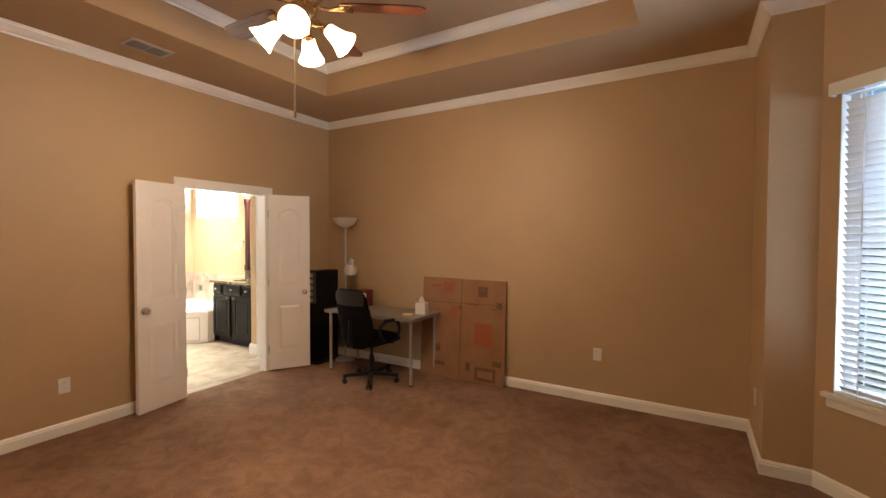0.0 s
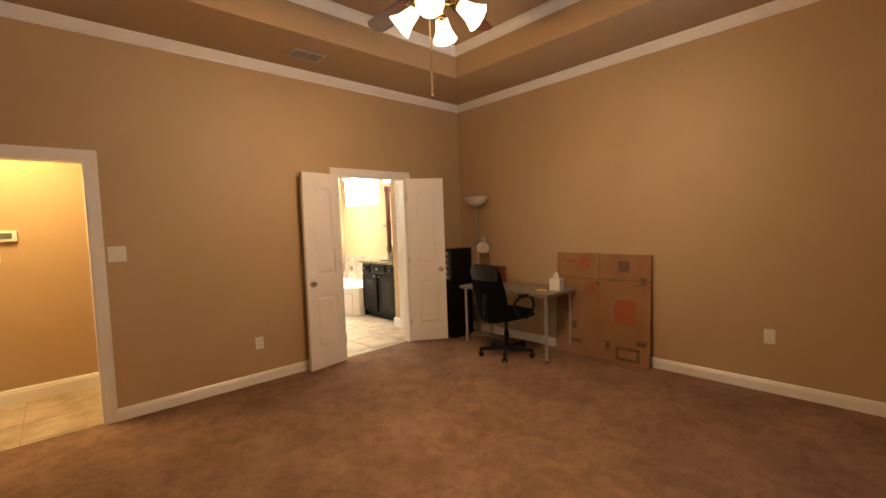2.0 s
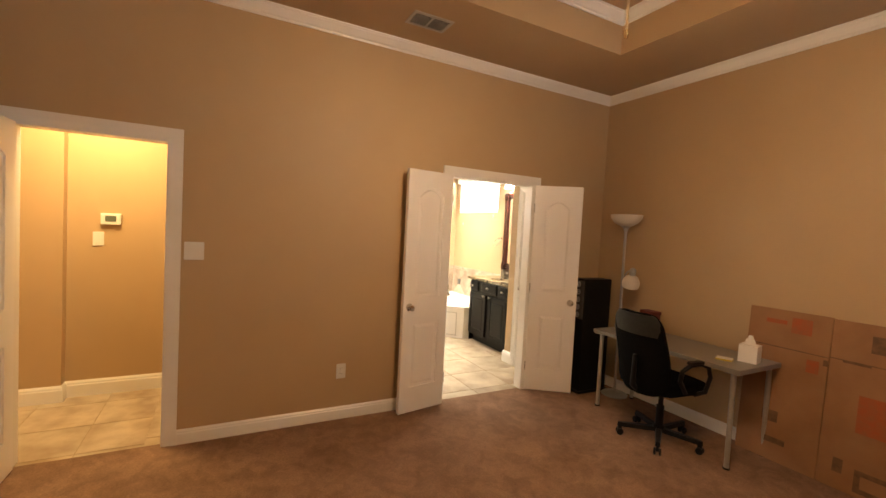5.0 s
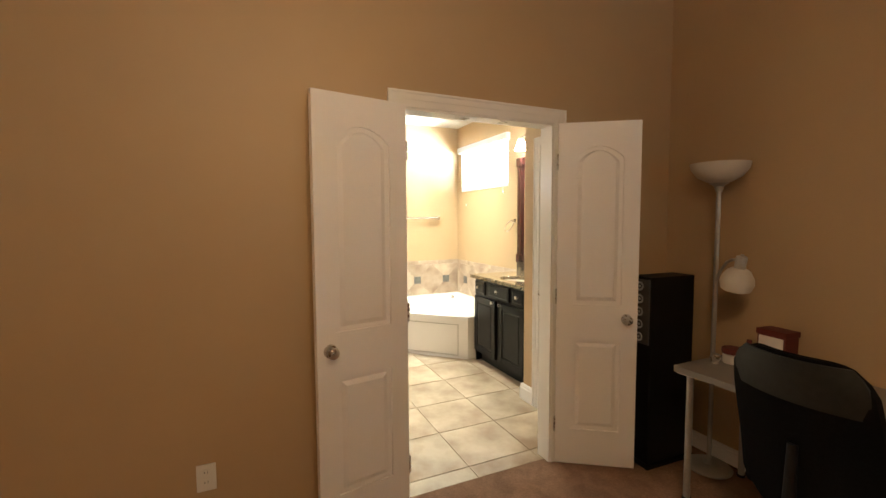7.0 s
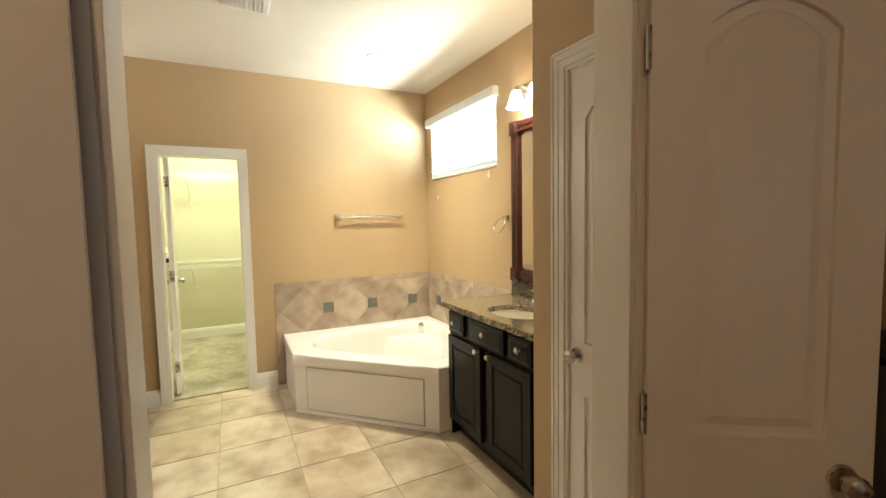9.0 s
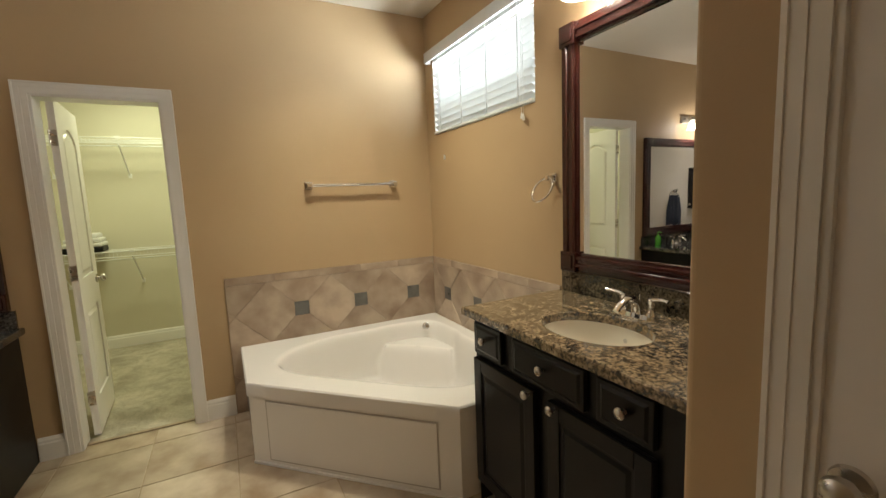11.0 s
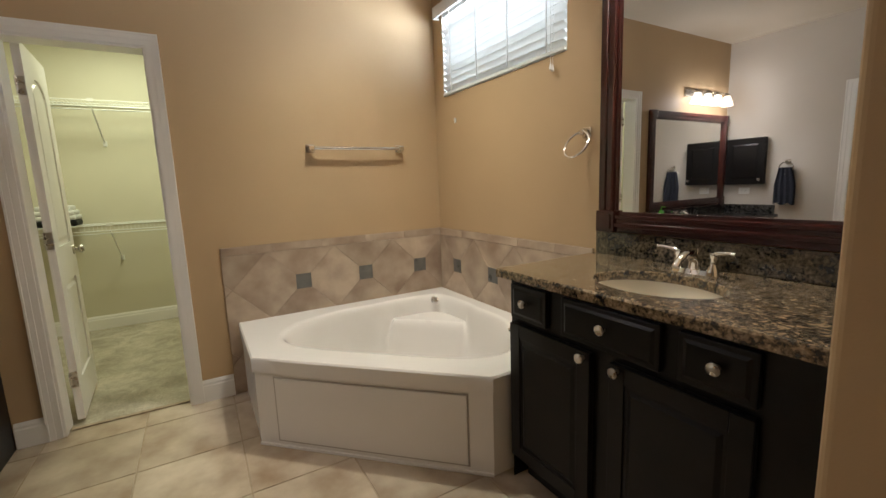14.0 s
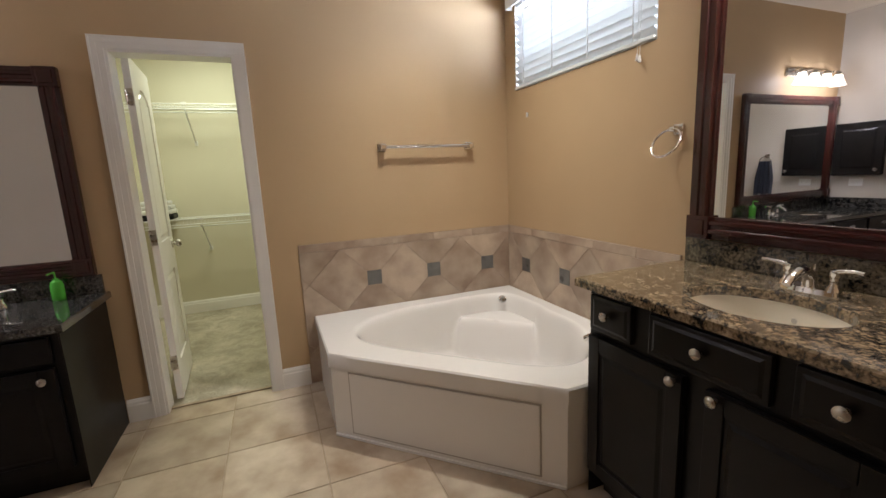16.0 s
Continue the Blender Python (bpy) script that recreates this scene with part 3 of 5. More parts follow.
def frame_of(name, axis, c0, c1, a0, a1, top, label, faces=(1, 1), mat=TRIM, width=1.0):
    """Jamb lining and stepped casings of a door opening in a wall of thickness c0..c1. faces: casing on the low and the high face."""
    d = thing(name, Matrix(), label, "door frame", kind="structure")

    def put(p0, p1, q0, q1, z0, z1, nm, bev=0.002):
        bm = boxed(q0, p0, z0, q1, p1, z1, bev) if axis == "y" else boxed(p0, q0, z0, p1, q1, z1, bev)
        part(nm, bm, mat, d)
    e = 0.004
    put(a0 - 0.001, a0 + 0.018, c0 - e, c1 + e, 0, top, "jamb")
    put(a1 - 0.018, a1 + 0.001, c0 - e, c1 + e, 0, top, "jamb")
    put(a0 + 0.018, a1 - 0.018, c0 - e, c1 + e, top - 0.018, top + 0.001, "head_jamb")
    for on, f, s in ((faces[0], c0, -1), (faces[1], c1, 1)):
        if not on:
            continue
        for w0, w1, th in ((-0.006, 0.030, 0.011), (0.030, 0.060, 0.015), (0.060, 0.072, 0.020)):
            w0, w1 = w0 * width, w1 * width
            q = sorted((f, f + s * th))
            put(a0 - w1, a0 - w0, q[0], q[1], 0, top + w0, "casing", 0.0005)
            put(a1 + w0, a1 + w1, q[0], q[1], 0, top + w0, "casing", 0.0005)
            put(a0 - w1, a1 + w1, q[0], q[1], top + w0, top + w1, "head_casing", 0.0005)
    return d


frame_of("door_frame_hall", "y", XA2, XA, *HALL_DOOR, DOOR_H, "white stepped door casing of the hall doorway")
frame_of("door_frame_bath", "y", XA2, XA, *BATH_DOOR, DOOR_H, "white stepped door casing of the bathroom double doors")
frame_of("door_frame_closet", "y", XC - 0.12, XC, *CLOSET_DOOR, DOOR_H, "white stepped door casing of the closet", width=0.8)
frame_of("door_frame_wc", "x", WING_Y, WING_Y + 0.12, *WC_DOOR, DOOR_H, "white stepped door casing beside the wing wall", (1, 0), width=0.8)
frame_of("door_frame_side", "x", YD - 0.12, YD, -6.30, -5.54, DOOR_H, "white stepped door casing beside the towel", (0, 1))
for y in (2.62, 2.86):
    part("strike_plate", boxed(-4.12, y - 0.022, DOOR_H - 0.022, -4.085, y + 0.022, DOOR_H - 0.0185), NICKEL, bpy.data.objects["door_frame_bath"])

# hall door, open square into the bedroom
d = door_leaf("door_hall", 0.765, "white open hall door with an arched panel", -1)
knob(d, 0.695, 0.915, 1, 0.035)
knob(d, 0.695, 0.915, -1, 0.0)
part("latch", boxed(0.762, 0.008, 0.885, 0.7662, 0.027, 0.945), NICKEL, d, "nickel latch plate")
d.matrix_basis = pose(-4.035, -0.622, 0, 0, 0, -1.5)
# bathroom double doors, folded back into the bedroom
d = door_leaf("door_bath_left", 0.455, "white open double door leaf with an arched panel", 1)
knob(d, 0.395, 0.905, -1, 0.0)
knob(d, 0.395, 0.905, 1, 0.035)
d.matrix_basis = pose(-4.022, 2.238, 0, 0, 0, -80)
d = door_leaf("door_bath_right", 0.455, "white open double door leaf with a nickel knob", -1)
knob(d, 0.395, 0.905, 1, 0.035)
knob(d, 0.395, 0.905, -1, 0.0)
d.matrix_basis = pose(-4.020, 3.192, 0, 0, 0, 56)
# closet door, open into the closet
d = door_leaf("door_closet", 0.575, "white open closet door with an arched panel", 1)
knob(d, 0.51, 0.93, -1, 0.0)
knob(d, 0.51, 0.93, 1, 0.035)
d.matrix_basis = pose(XC - 0.128, 1.953, 0.012, 0, 0, 183.5)
# toilet room door and side door, closed
d = door_leaf("door_wc", 0.455, "white closed door with a nickel knob", 1)
knob(d, 0.400, 0.93, 1, 0.035)
d.matrix_basis = pose(WC_DOOR[1] - 0.004, WING_Y + 0.044, 0, 0, 0, 180)
d = door_leaf("door_side", 0.752, "white closed door beside the towel ring", 1)
knob(d, 0.06, 0.93, 1, 0.035)
d.matrix_basis = pose(-6.296, YD - 0.045, 0)


# ---- windows and blinds ----
def window(name, m, x0, x1, z0, z1, label, sill, pitch, tilt, group, blind, gap, cords):
    """A framed window in an opening of a wall whose room face is y 0 (outside is +y), with a horizontal blind."""
    w = thing(name, m, label, "window", kind="structure")
    fr = part("window_frame", bmesh.new(), TRIM, w)
    bm = bmesh.new()
    for a, b, c, d in ((x0, x0 + 0.05, z0, z1), (x1 - 0.05, x1, z0, z1), (x0 + 0.05, x1 - 0.05, z0, z0 + 0.05), (x0 + 0.05, x1 - 0.05, z1 - 0.05, z1)):
        box(bm, a, 0.075, c, b, 0.115, d, 0.002)
    if z1 - z0 > 1:
        box(bm, x0 + 0.05, 0.08, (z0 + z1) / 2 - 0.02, x1 - 0.05, 0.11, (z0 + z1) / 2 + 0.02, 0.002)
    bm.to_mesh(fr.data)
    bm.free()
    pane = part("pane", boxed(x0 + 0.05, 0.093, z0 + 0.05, x1 - 0.05, 0.097, z1 - 0.05), GLASS, w)
    pane.visible_shadow = False
    for a in (x0, x1 - 0.004):
        part("side_jamb", boxed(a, 0.001, z0 + 0.003, a + 0.004, 0.075, z1 - 0.001), TRIM, w)
    if sill:
        part("window_sill", boxed(x0 - 0.05, -0.035, z0 - 0.028, x1 + 0.05, 0.075, z0 + 0.002, 0.006), TRIM, w)
        part("sill_apron", boxed(x0 - 0.03, -0.014, z0 - 0.085, x1 + 0.03, -0.001, z0 - 0.028, 0.003), TRIM, w)
    b = thing("window_blind", m, "white horizontal slat blind lowered over the window", "blind", group)
    bm = boxed(x0 - 0.035, -0.055, z1 - 0.055, x1 + 0.035, -0.040, z1 + 0.020, 0.004)
    for xs in (x0 - 0.035, x1 + 0.025):
        box(bm, xs, -0.041, z1 - 0.055, xs + 0.010, -0.001, z1 + 0.020)
    part("valance", bm, blind, b)
    part("head_rail", boxed(x0 + 0.006, 0.005, z1 - 0.05, x1 - 0.006, 0.055, z1 - 0.008, 0.003), blind, b)
    n = int((z1 - z0 - 0.09) / pitch)
    sl = bmesh.new()
    hw = 0.024
    vs = []
    for i in range(5):
        u = -1 + i * 0.5
        vs.append((u * hw, 0.003 * (1 - u * u)))
    rows = []
    for sx in (x0 + gap, x1 - gap):
        for off in (0, -0.0022):
            rows.append([sl.verts.new((sx, p, q + off)) for p, q in vs])
    for i in range(4):
        for a, c in ((0, 2), (1, 3)):
            sl.faces.new((rows[a][i], rows[a][i + 1], rows[c][i + 1], rows[c][i]))
    for i in (0, 4):
        sl.faces.new((rows[0][i], rows[1][i], rows[3][i], rows[2][i]))
    bmesh.ops.recalc_face_normals(sl, faces=sl.faces[:])
    me = mesh_of("slat", sl, blind, True)
    rnd = random.Random(5)
    for i in range(n):
        s = new("slat", me)
        s.parent = b
        s.matrix_basis = pose(0, 0.010, z0 + 0.045 + pitch * i, tilt + rnd.uniform(-2, 2), 0, rnd.uniform(-0.05, 0.05))
    part("bottom_rail", boxed(x0 + 0.008, -0.012, z0 + 0.006, x1 - 0.008, 0.032, z0 + 0.022, 0.003), blind, b)
    for i in range(cords):
        x = x0 + (x1 - x0) * (i + 0.4) / (cords - 0.2)
        for y in (-0.017, 0.037):
            part("ladder_cord", tube(bmesh.new(), [(x, y, z0 + 0.02), (x, y, z1 - 0.03)], 0.0030, 6), blind, b)
    return b


bl = window("window_1", BAY_M, *WIN1, "tall white framed bedroom window", True, 0.043, -48, "window blinds", OPAQUE_BLIND, 0.028, 4)
bl = window("window_2", Matrix.Translation((0, YC, 0)), *WIN2, "high white framed bathroom window", False, 0.042, -38, "window blinds", BLIND, 0.012, 4)
for x, z in ((WIN2[1] - 0.09, 1.83), (WIN2[1] - 0.075, 1.82)):
    part("pull_cord", tube(bmesh.new(), [(x, -0.02, z), (x, -0.02, WIN2[3] - 0.05)], 0.0012, 5), BLIND, bl)
    part("cord_tassel", lathe(bmesh.new(), [(0, 0.032), (0.004, 0.031), (0.008, 0.003), (0.006, 0), (0, 0)], 10, Matrix.Translation((x, -0.02, z - 0.025))), PLASTIC_W, bl, "white cord tassel")


# ---- wall plates and vents ----
def wall_plate(name, m, w, h, label, category, holes):
    t = thing(name, m, label, category)
    part("plate", boxed(-w / 2, -0.006, -h / 2, w / 2, 0, h / 2, 0.002), PLASTIC_W, t)
    for x, z, a, b, kind in holes:
        f = part(kind, boxed(x - a, -0.009, z - b, x + a, -0.005, z + b, 0.001), PLASTIC_W, t)
        if kind == "socket":
            for dx, hh in ((-0.006, 0.004), (0.006, 0.005)):
                # solid black strip drawn as the shade in the slot
                part("slot", boxed(x + dx - 0.001, -0.0095, z - hh + 0.003, x + dx + 0.001, -0.0085, z + hh + 0.003), DARK, f)
    return t


def facing(x, y, z, deg):
    return pose(x, y, z, 0, 0, deg)


DUPLEX = [(0, 0.022, 0.014, 0.016, "socket"), (0, -0.022, 0.014, 0.016, "socket")]
wall_plate("wall_outlet", facing(XA, 1.342, 0.386, 90), 0.075, 0.118, "white duplex outlet low on the tan wall", "outlet", DUPLEX)
wall_plate("wall_outlet", facing(-0.57, YB, 0.46, 0), 0.075, 0.118, "white duplex outlet low on the tan wall", "outlet", DUPLEX)
wall_plate("wall_outlet", facing(0.60, 3.80, 0.40, -90), 0.075, 0.118, "white duplex outlet beside the window bay", "outlet", DUPLEX)
wall_plate("light_switch", facing(XA, 0.305, 1.325, 90), 0.118, 0.122, "white two gang rocker switch beside the doorway", "switch",
           [(x, 0, 0.016, 0.033, "rocker") for x in (-0.024, 0.024)])
wall_plate("light_switch", facing(-5.23, -0.445, 1.33, 90), 0.075, 0.118, "white single rocker switch under the thermostat", "switch", [(0, 0, 0.016, 0.033, "rocker")])
wall_plate("wall_outlet", facing(-7.22, YD, 1.045, 180), 0.118, 0.075, "white outlet on its side under the wall cabinet", "outlet", [(-0.022, 0, 0.016, 0.014, "socket"), (0.022, 0, 0.016, 0.014, "socket")])

t = thing("thermostat", facing(-5.23, -0.36, 1.50, 90), "white thermostat with a grey screen on the hall wall", "thermostat")
part("case", boxed(-0.07, -0.028, -0.048, 0.07, 0, 0.048, 0.008), PLASTIC_W, t)
part("screen", boxed(-0.038, -0.030, -0.022, 0.038, -0.027, 0.028), SCREEN, t, "grey lcd screen")
part("button", boxed(0.046, -0.031, -0.02, 0.058, -0.027, 0.02, 0.001), PLASTIC_W, t)


def vent(m, w, h, n, label, mat):
    """A ceiling vent, its face at z 0, looking down."""
    v = thing("ceiling_vent", m, label, "vent")
    bm = bmesh.new()
    for a, b, c, d in ((-w, w, -h, -h + 0.022), (-w, w, h - 0.022, h), (-w, -w + 0.022, -h + 0.022, h - 0.022), (w - 0.022, w, -h + 0.022, h - 0.022)):
        box(bm, a, c, -0.009, b, d, -0.0005, 0.002)
    box(bm, -0.006, -h + 0.022, -0.008, 0.006, h - 0.022, -0.002)
    part("frame", bm, mat, v)
    # flat black sheet drawn as the shade behind the louvres
    part("backing", boxed(-w + 0.02, -h + 0.02, -0.0015, w - 0.02, h - 0.02, -0.0005), DARK, v, "black sheet for the shade in the duct opening")
    sl = mesh_of("slat", boxed(-w + 0.024, -0.007, -0.0006, w - 0.024, 0.007, 0.0006), mat)
    for i in range(n):
        s = new("slat", sl)
        s.parent = v
        s.matrix_basis = pose(0, -h + 0.03 + (2 * h - 0.06) * i / (n - 1), -0.006, 35)
    return v


vent(pose(-3.615, 1.77, ROOM_H, 0, 0, 90), 0.155, 0.10, 11, "grey louvred air vent in the tan ceiling", GRILLE)
t = thing("exhaust_fan", pose(-6.16, 2.53, BATH_H), "square white exhaust fan grille in the bathroom ceiling", "exhaust fan")
part("grille", boxed(-0.13, -0.13, -0.020, 0.13, 0.13, -0.001, 0.008), PLASTIC_W, t)
for i in range(9):
    part("louvre", boxed(-0.105, -0.1 + i * 0.024, -0.025, 0.105, -0.092 + i * 0.024, -0.019, 0.001), PLASTIC_W, t)
t = thing("recessed_light", pose(-6.71, 3.50, BATH_H), "lit round recessed can light in the ceiling", "ceiling light")
part("trim_ring", lathe(bmesh.new(), [(0.075, -0.001), (0.095, -0.001), (0.095, -0.006), (0.078, -0.010), (0.072, -0.004)], 28), TRIM, t, "", True)
part("lens", lathe(bmesh.new(), [(0, -0.003), (0.072, -0.003), (0.072, -0.001), (0, -0.001)], 28), CANLIT, t, "glowing white lens")
# assumed disc below the closet ceiling; the area lamp does the lighting
t = thing("closet_light_base", pose(-8.7, 2.2, 2.745), "assumed round flush ceiling light base in the closet, unlit", "ceiling light")
part("base", lathe(bmesh.new(), [(0, -0.001), (0.16, -0.001), (0.16, -0.02), (0, -0.02)], 24), TRIM, t)
# assumed hall fixture out of view; it gives no light itself
t = thing("hall_light_base", pose(-4.60, -1.45, 2.745), "assumed round flush ceiling light base in the hall, unlit", "ceiling light")
part("base", lathe(bmesh.new(), [(0, -0.001), (0.15, -0.001), (0.15, -0.02), (0, -0.02)], 24), TRIM, t)


# ---- ceiling fan ----
FAN_Z = TRAY_H - 0.03
fan = thing("ceiling_fan", pose(*FAN, FAN_Z), "rosewood bladed ceiling fan with four lit frosted shades", "ceiling fan")
part("canopy", lathe(bmesh.new(), [(0, 0.03), (0.075, 0.03), (0.073, 0.01), (0.045, -0.03), (0.018, -0.045), (0, -0.045)], 24), BRASS, fan, "", True)
part("downrod", tube(bmesh.new(), [(0, 0, -0.04), (0, 0, -0.33)], 0.013, 12), BRASS, fan)
part("motor_housing", lathe(bmesh.new(), [(0, -0.31), (0.05, -0.315), (0.10, -0.335), (0.125, -0.37), (0.125, -0.43), (0.105, -0.46), (0.06, -0.475), (0.055, -0.51), (0.07, -0.525), (0.07, -0.575), (0.045, -0.62), (0.035, -0.66), (0, -0.67)], 28), BRASS, fan, "antique brass motor housing", True)
blade_me = None
for i in range(5):
    m = pose(0, 0, 0, 0, 0, 72 * i + 35)
    arm = bmesh.new()
    tube(arm, [(0.05, 0, -0.515), (0.14, 0, -0.530), (0.22, 0.018, -0.520)], 0.009, 8)
    tube(arm, [(0.14, 0, -0.530), (0.22, -0.018, -0.520)], 0.008, 8)
    box(arm, 0.20, -0.04, -0.524, 0.27, 0.04, -0.518, 0.002)
    a = part("blade_arm", arm, BRASS, fan, m=m)
    bl_pts = [(0.21, -0.055), (0.30, -0.062), (0.52, -0.072), (0.64, -0.068), (0.675, -0.035), (0.68, 0.0), (0.675, 0.035), (0.64, 0.068), (0.52, 0.072), (0.30, 0.062), (0.21, 0.055)]
    if blade_me is None:
        blade_me = mesh_of("blade", prism(bmesh.new(), bl_pts, -0.003, 0.004), BLADE)
    b = new("blade", blade_me)
    b.parent = fan
    b.matrix_basis = m @ pose(0, 0, -0.512, 10, 0, 0)
SHADE_PROF = [(0.020, 0.0), (0.030, -0.012), (0.036, -0.040), (0.044, -0.075), (0.058, -0.105), (0.066, -0.120), (0.063, -0.120), (0.055, -0.104), (0.041, -0.075), (0.033, -0.040), (0.027, -0.012), (0.018, -0.002)]
for i in range(4):
    ang = 90 * i + 37
    m = pose(0, 0, -0.615, 0, 0, ang)
    arm = part("light_arm", tube(bmesh.new(), [(0.03, 0, 0.0), (0.07, 0, -0.012), (0.105, 0, -0.005), (0.125, 0, -0.02)], 0.008, 8), BRASS, fan, m=m)
    sm = m @ pose(0.125, 0, -0.015, 0, -50, 0) @ Matrix.Scale(1.17, 4)
    s = part("glass_shade", lathe(bmesh.new(), SHADE_PROF, 22), SHADE, fan, "lit frosted bell shade", True, sm)
    part("fitter", lathe(bmesh.new(), [(0, 0.012), (0.018, 0.011), (0.026, 0.0), (0.026, -0.014), (0, -0.014)], 16), BRASS, fan, "", True, sm)
    p = (Matrix.Translation((*FAN, FAN_Z)) @ sm) @ Vector((0, 0, -0.095))
    lamp("fan_bulb", "POINT", p, FAN_WATTS, WARM, 0.03)
part("pull_chain", tube(bmesh.new(), [(-0.032, -0.036, -0.60), (-0.031, -0.036, -0.85), (-0.032, -0.035, -1.10)], 0.0045, 6), CHAIN, fan, "long brass pull chain")
part("chain_fob", lathe(bmesh.new(), [(0, 0), (0.006, -0.004), (0.008, -0.022), (0.004, -0.035), (0, -0.036)], 10, pose(-0.032, -0.035, -1.10)), BRASS, fan)
part("pull_chain", tube(bmesh.new(), [(0.03, 0.02, -0.60), (0.03, 0.02, -0.72)], 0.0022, 6), BRASS, fan)


# ---- bedroom furniture ----
desk = thing("desk", pose(-2.895, 3.85, 0), "grey laminate desk on silver steel legs", "desk")
DX, DY, DZ = 0.63, 0.285, 0.715
part("desktop", boxed(-DX, -DY, DZ - 0.034, DX, DY, DZ, 0.003), DESK, desk)
for sx in (-1, 1):
    for sy in (-1, 1):
        lg = part("leg", lathe(bmesh.new(), [(0, 0.012), (0.017, 0.012), (0.017, DZ - 0.04), (0, DZ - 0.04)], 16, pose(sx * (DX - 0.06), sy * (DY - 0.05), 0)), STEEL, desk, "silver steel leg", True)
        part("foot", lathe(bmesh.new(), [(0, 0), (0.022, 0), (0.022, 0.012), (0, 0.012)], 16, pose(sx * (DX - 0.06), sy * (DY - 0.05), 0)), PLASTIC_K, lg)
        part("mount_plate", boxed(sx * (DX - 0.06) - 0.045, sy * (DY - 0.05) - 0.045, DZ - 0.039, sx * (DX - 0.06) + 0.045, sy * (DY - 0.05) + 0.045, DZ - 0.0345), STEEL, lg)

ch = thing("office_chair", pose(-2.805, 3.56, 0, 0, 0, -4), "black mesh office chair with armrests at the desk", "office chair")
part("column", lathe(bmesh.new(), [(0, 0.07), (0.045, 0.07), (0.045, 0.11), (0.030, 0.12), (0.028, 0.27), (0.018, 0.275), (0.018, 0.40), (0, 0.40)], 16), PLASTIC_K, ch, "", True)
for i in range(5):
    m = pose(0, 0, 0, 0, 0, 72 * i + 20)
    sp = bmesh.new()
    prism(sp, [(0.02, -0.026), (0.30, -0.016), (0.31, 0.0), (0.30, 0.016), (0.02, 0.026)], 0.068, 0.10, 0.006)
    s = part("base_spoke", sp, PLASTIC_K, ch, m=m)
    cs = bmesh.new()
    for y in (-0.018, 0.018):
        lathe(cs, [(0, -0.008), (0.022, -0.008), (0.026, -0.004), (0.026, 0.004), (0.022, 0.008), (0, 0.008)], 16, Matrix.Translation((0.29, y, 0.026)) @ pose(0, 0, 0, 90))
    box(cs, 0.275, -0.010, 0.03, 0.305, 0.010, 0.07, 0.003)
    part("caster", cs, PLASTIC_K, s, "", True)
part("tilt_mechanism", boxed(-0.09, -0.12, 0.39, 0.09, 0.10, 0.435, 0.008), PLASTIC_K, ch)
se = bmesh.new()
seat_pts = [(-0.235, -0.20), (-0.20, -0.235), (0.20, -0.235), (0.235, -0.20), (0.25, 0.10), (0.22, 0.235), (0.10, 0.255), (-0.10, 0.255), (-0.22, 0.235), (-0.25, 0.10)]
prism(se, seat_pts, 0.435, 0.505, 0.025, bevel=0.010)
part("seat", se, FABRIC_K, ch, "black fabric seat", True)
bk = bmesh.new()
rows, NX, NZ = [], 16, 16
for off in (0.0, -0.028):
    grid = []
    for j in range(NZ + 1):
        v = j / NZ
        hw = 0.212 + 0.018 * math.sin(math.pi * min(1, v * 1.1)) - 0.06 * (max(0, v - 0.86) / 0.14) ** 2 - 0.05 * (max(0, 0.12 - v) / 0.12) ** 2
        row = []
        for i in range(NX + 1):
            u = -1 + 2 * i / NX
            y = -0.262 - 0.075 * v + 0.055 * u * u + 0.02 * math.sin(v * math.pi * 1.6)
            z = 0.41 + 0.62 * v - 0.018 * u ** 6 * (1 if v > 0.5 else -1) * abs(2 * v - 1)
            row.append(bk.verts.new((u * hw, y + off, z)))
        grid.append(row)
    rows.append(grid)
for g in rows:
    for j in range(NZ):
        for i in range(NX):
            bk.faces.new((g[j][i], g[j][i + 1], g[j + 1][i + 1], g[j + 1][i]))
f, b = rows
for j in range(NZ):
    for i in (0, NX):
        bk.faces.new((f[j][i], f[j + 1][i], b[j + 1][i], b[j][i]))
for i in range(NX):
    for j in (0, NZ):
        bk.faces.new((f[j][i], f[j][i + 1], b[j][i + 1], b[j][i]))
bmesh.ops.recalc_face_normals(bk, faces=bk.faces[:])
part("backrest", bk, FABRIC_K, ch, "black mesh backrest", True)
hr = bmesh.new()
sheets = []
for off in (-0.026, -0.036):
    g = []
    for j in range(7):
        v = 0.73 + 0.25 * j / 6
        hw = 0.204 - 0.06 * (max(0, v - 0.86) / 0.14) ** 2
        g.append([hr.verts.new(((-1 + i / 6) * hw, -0.262 - 0.075 * v + 0.055 * (-1 + i / 6) ** 2 + 0.02 * math.sin(v * math.pi * 1.6) + off, 0.41 + 0.62 * v)) for i in range(13)])
    sheets.append(g)
for g in sheets:
    for j in range(6):
        for i in range(12):
            hr.faces.new((g[j][i], g[j][i + 1], g[j + 1][i + 1], g[j + 1][i]))
rim = [[g[0][i] for i in range(13)] + [g[j][12] for j in range(1, 7)] + [g[6][i] for i in range(11, -1, -1)] + [g[j][0] for j in range(5, 0, -1)] for g in sheets]
for i in range(len(rim[0])):
    k = (i + 1) % len(rim[0])
    hr.faces.new((rim[0][i], rim[0][k], rim[1][k], rim[1][i]))
bmesh.ops.recalc_face_normals(hr, faces=hr.faces[:])
part("headrest", hr, LEATHER_K, ch, "dark grey leather headrest band", True)
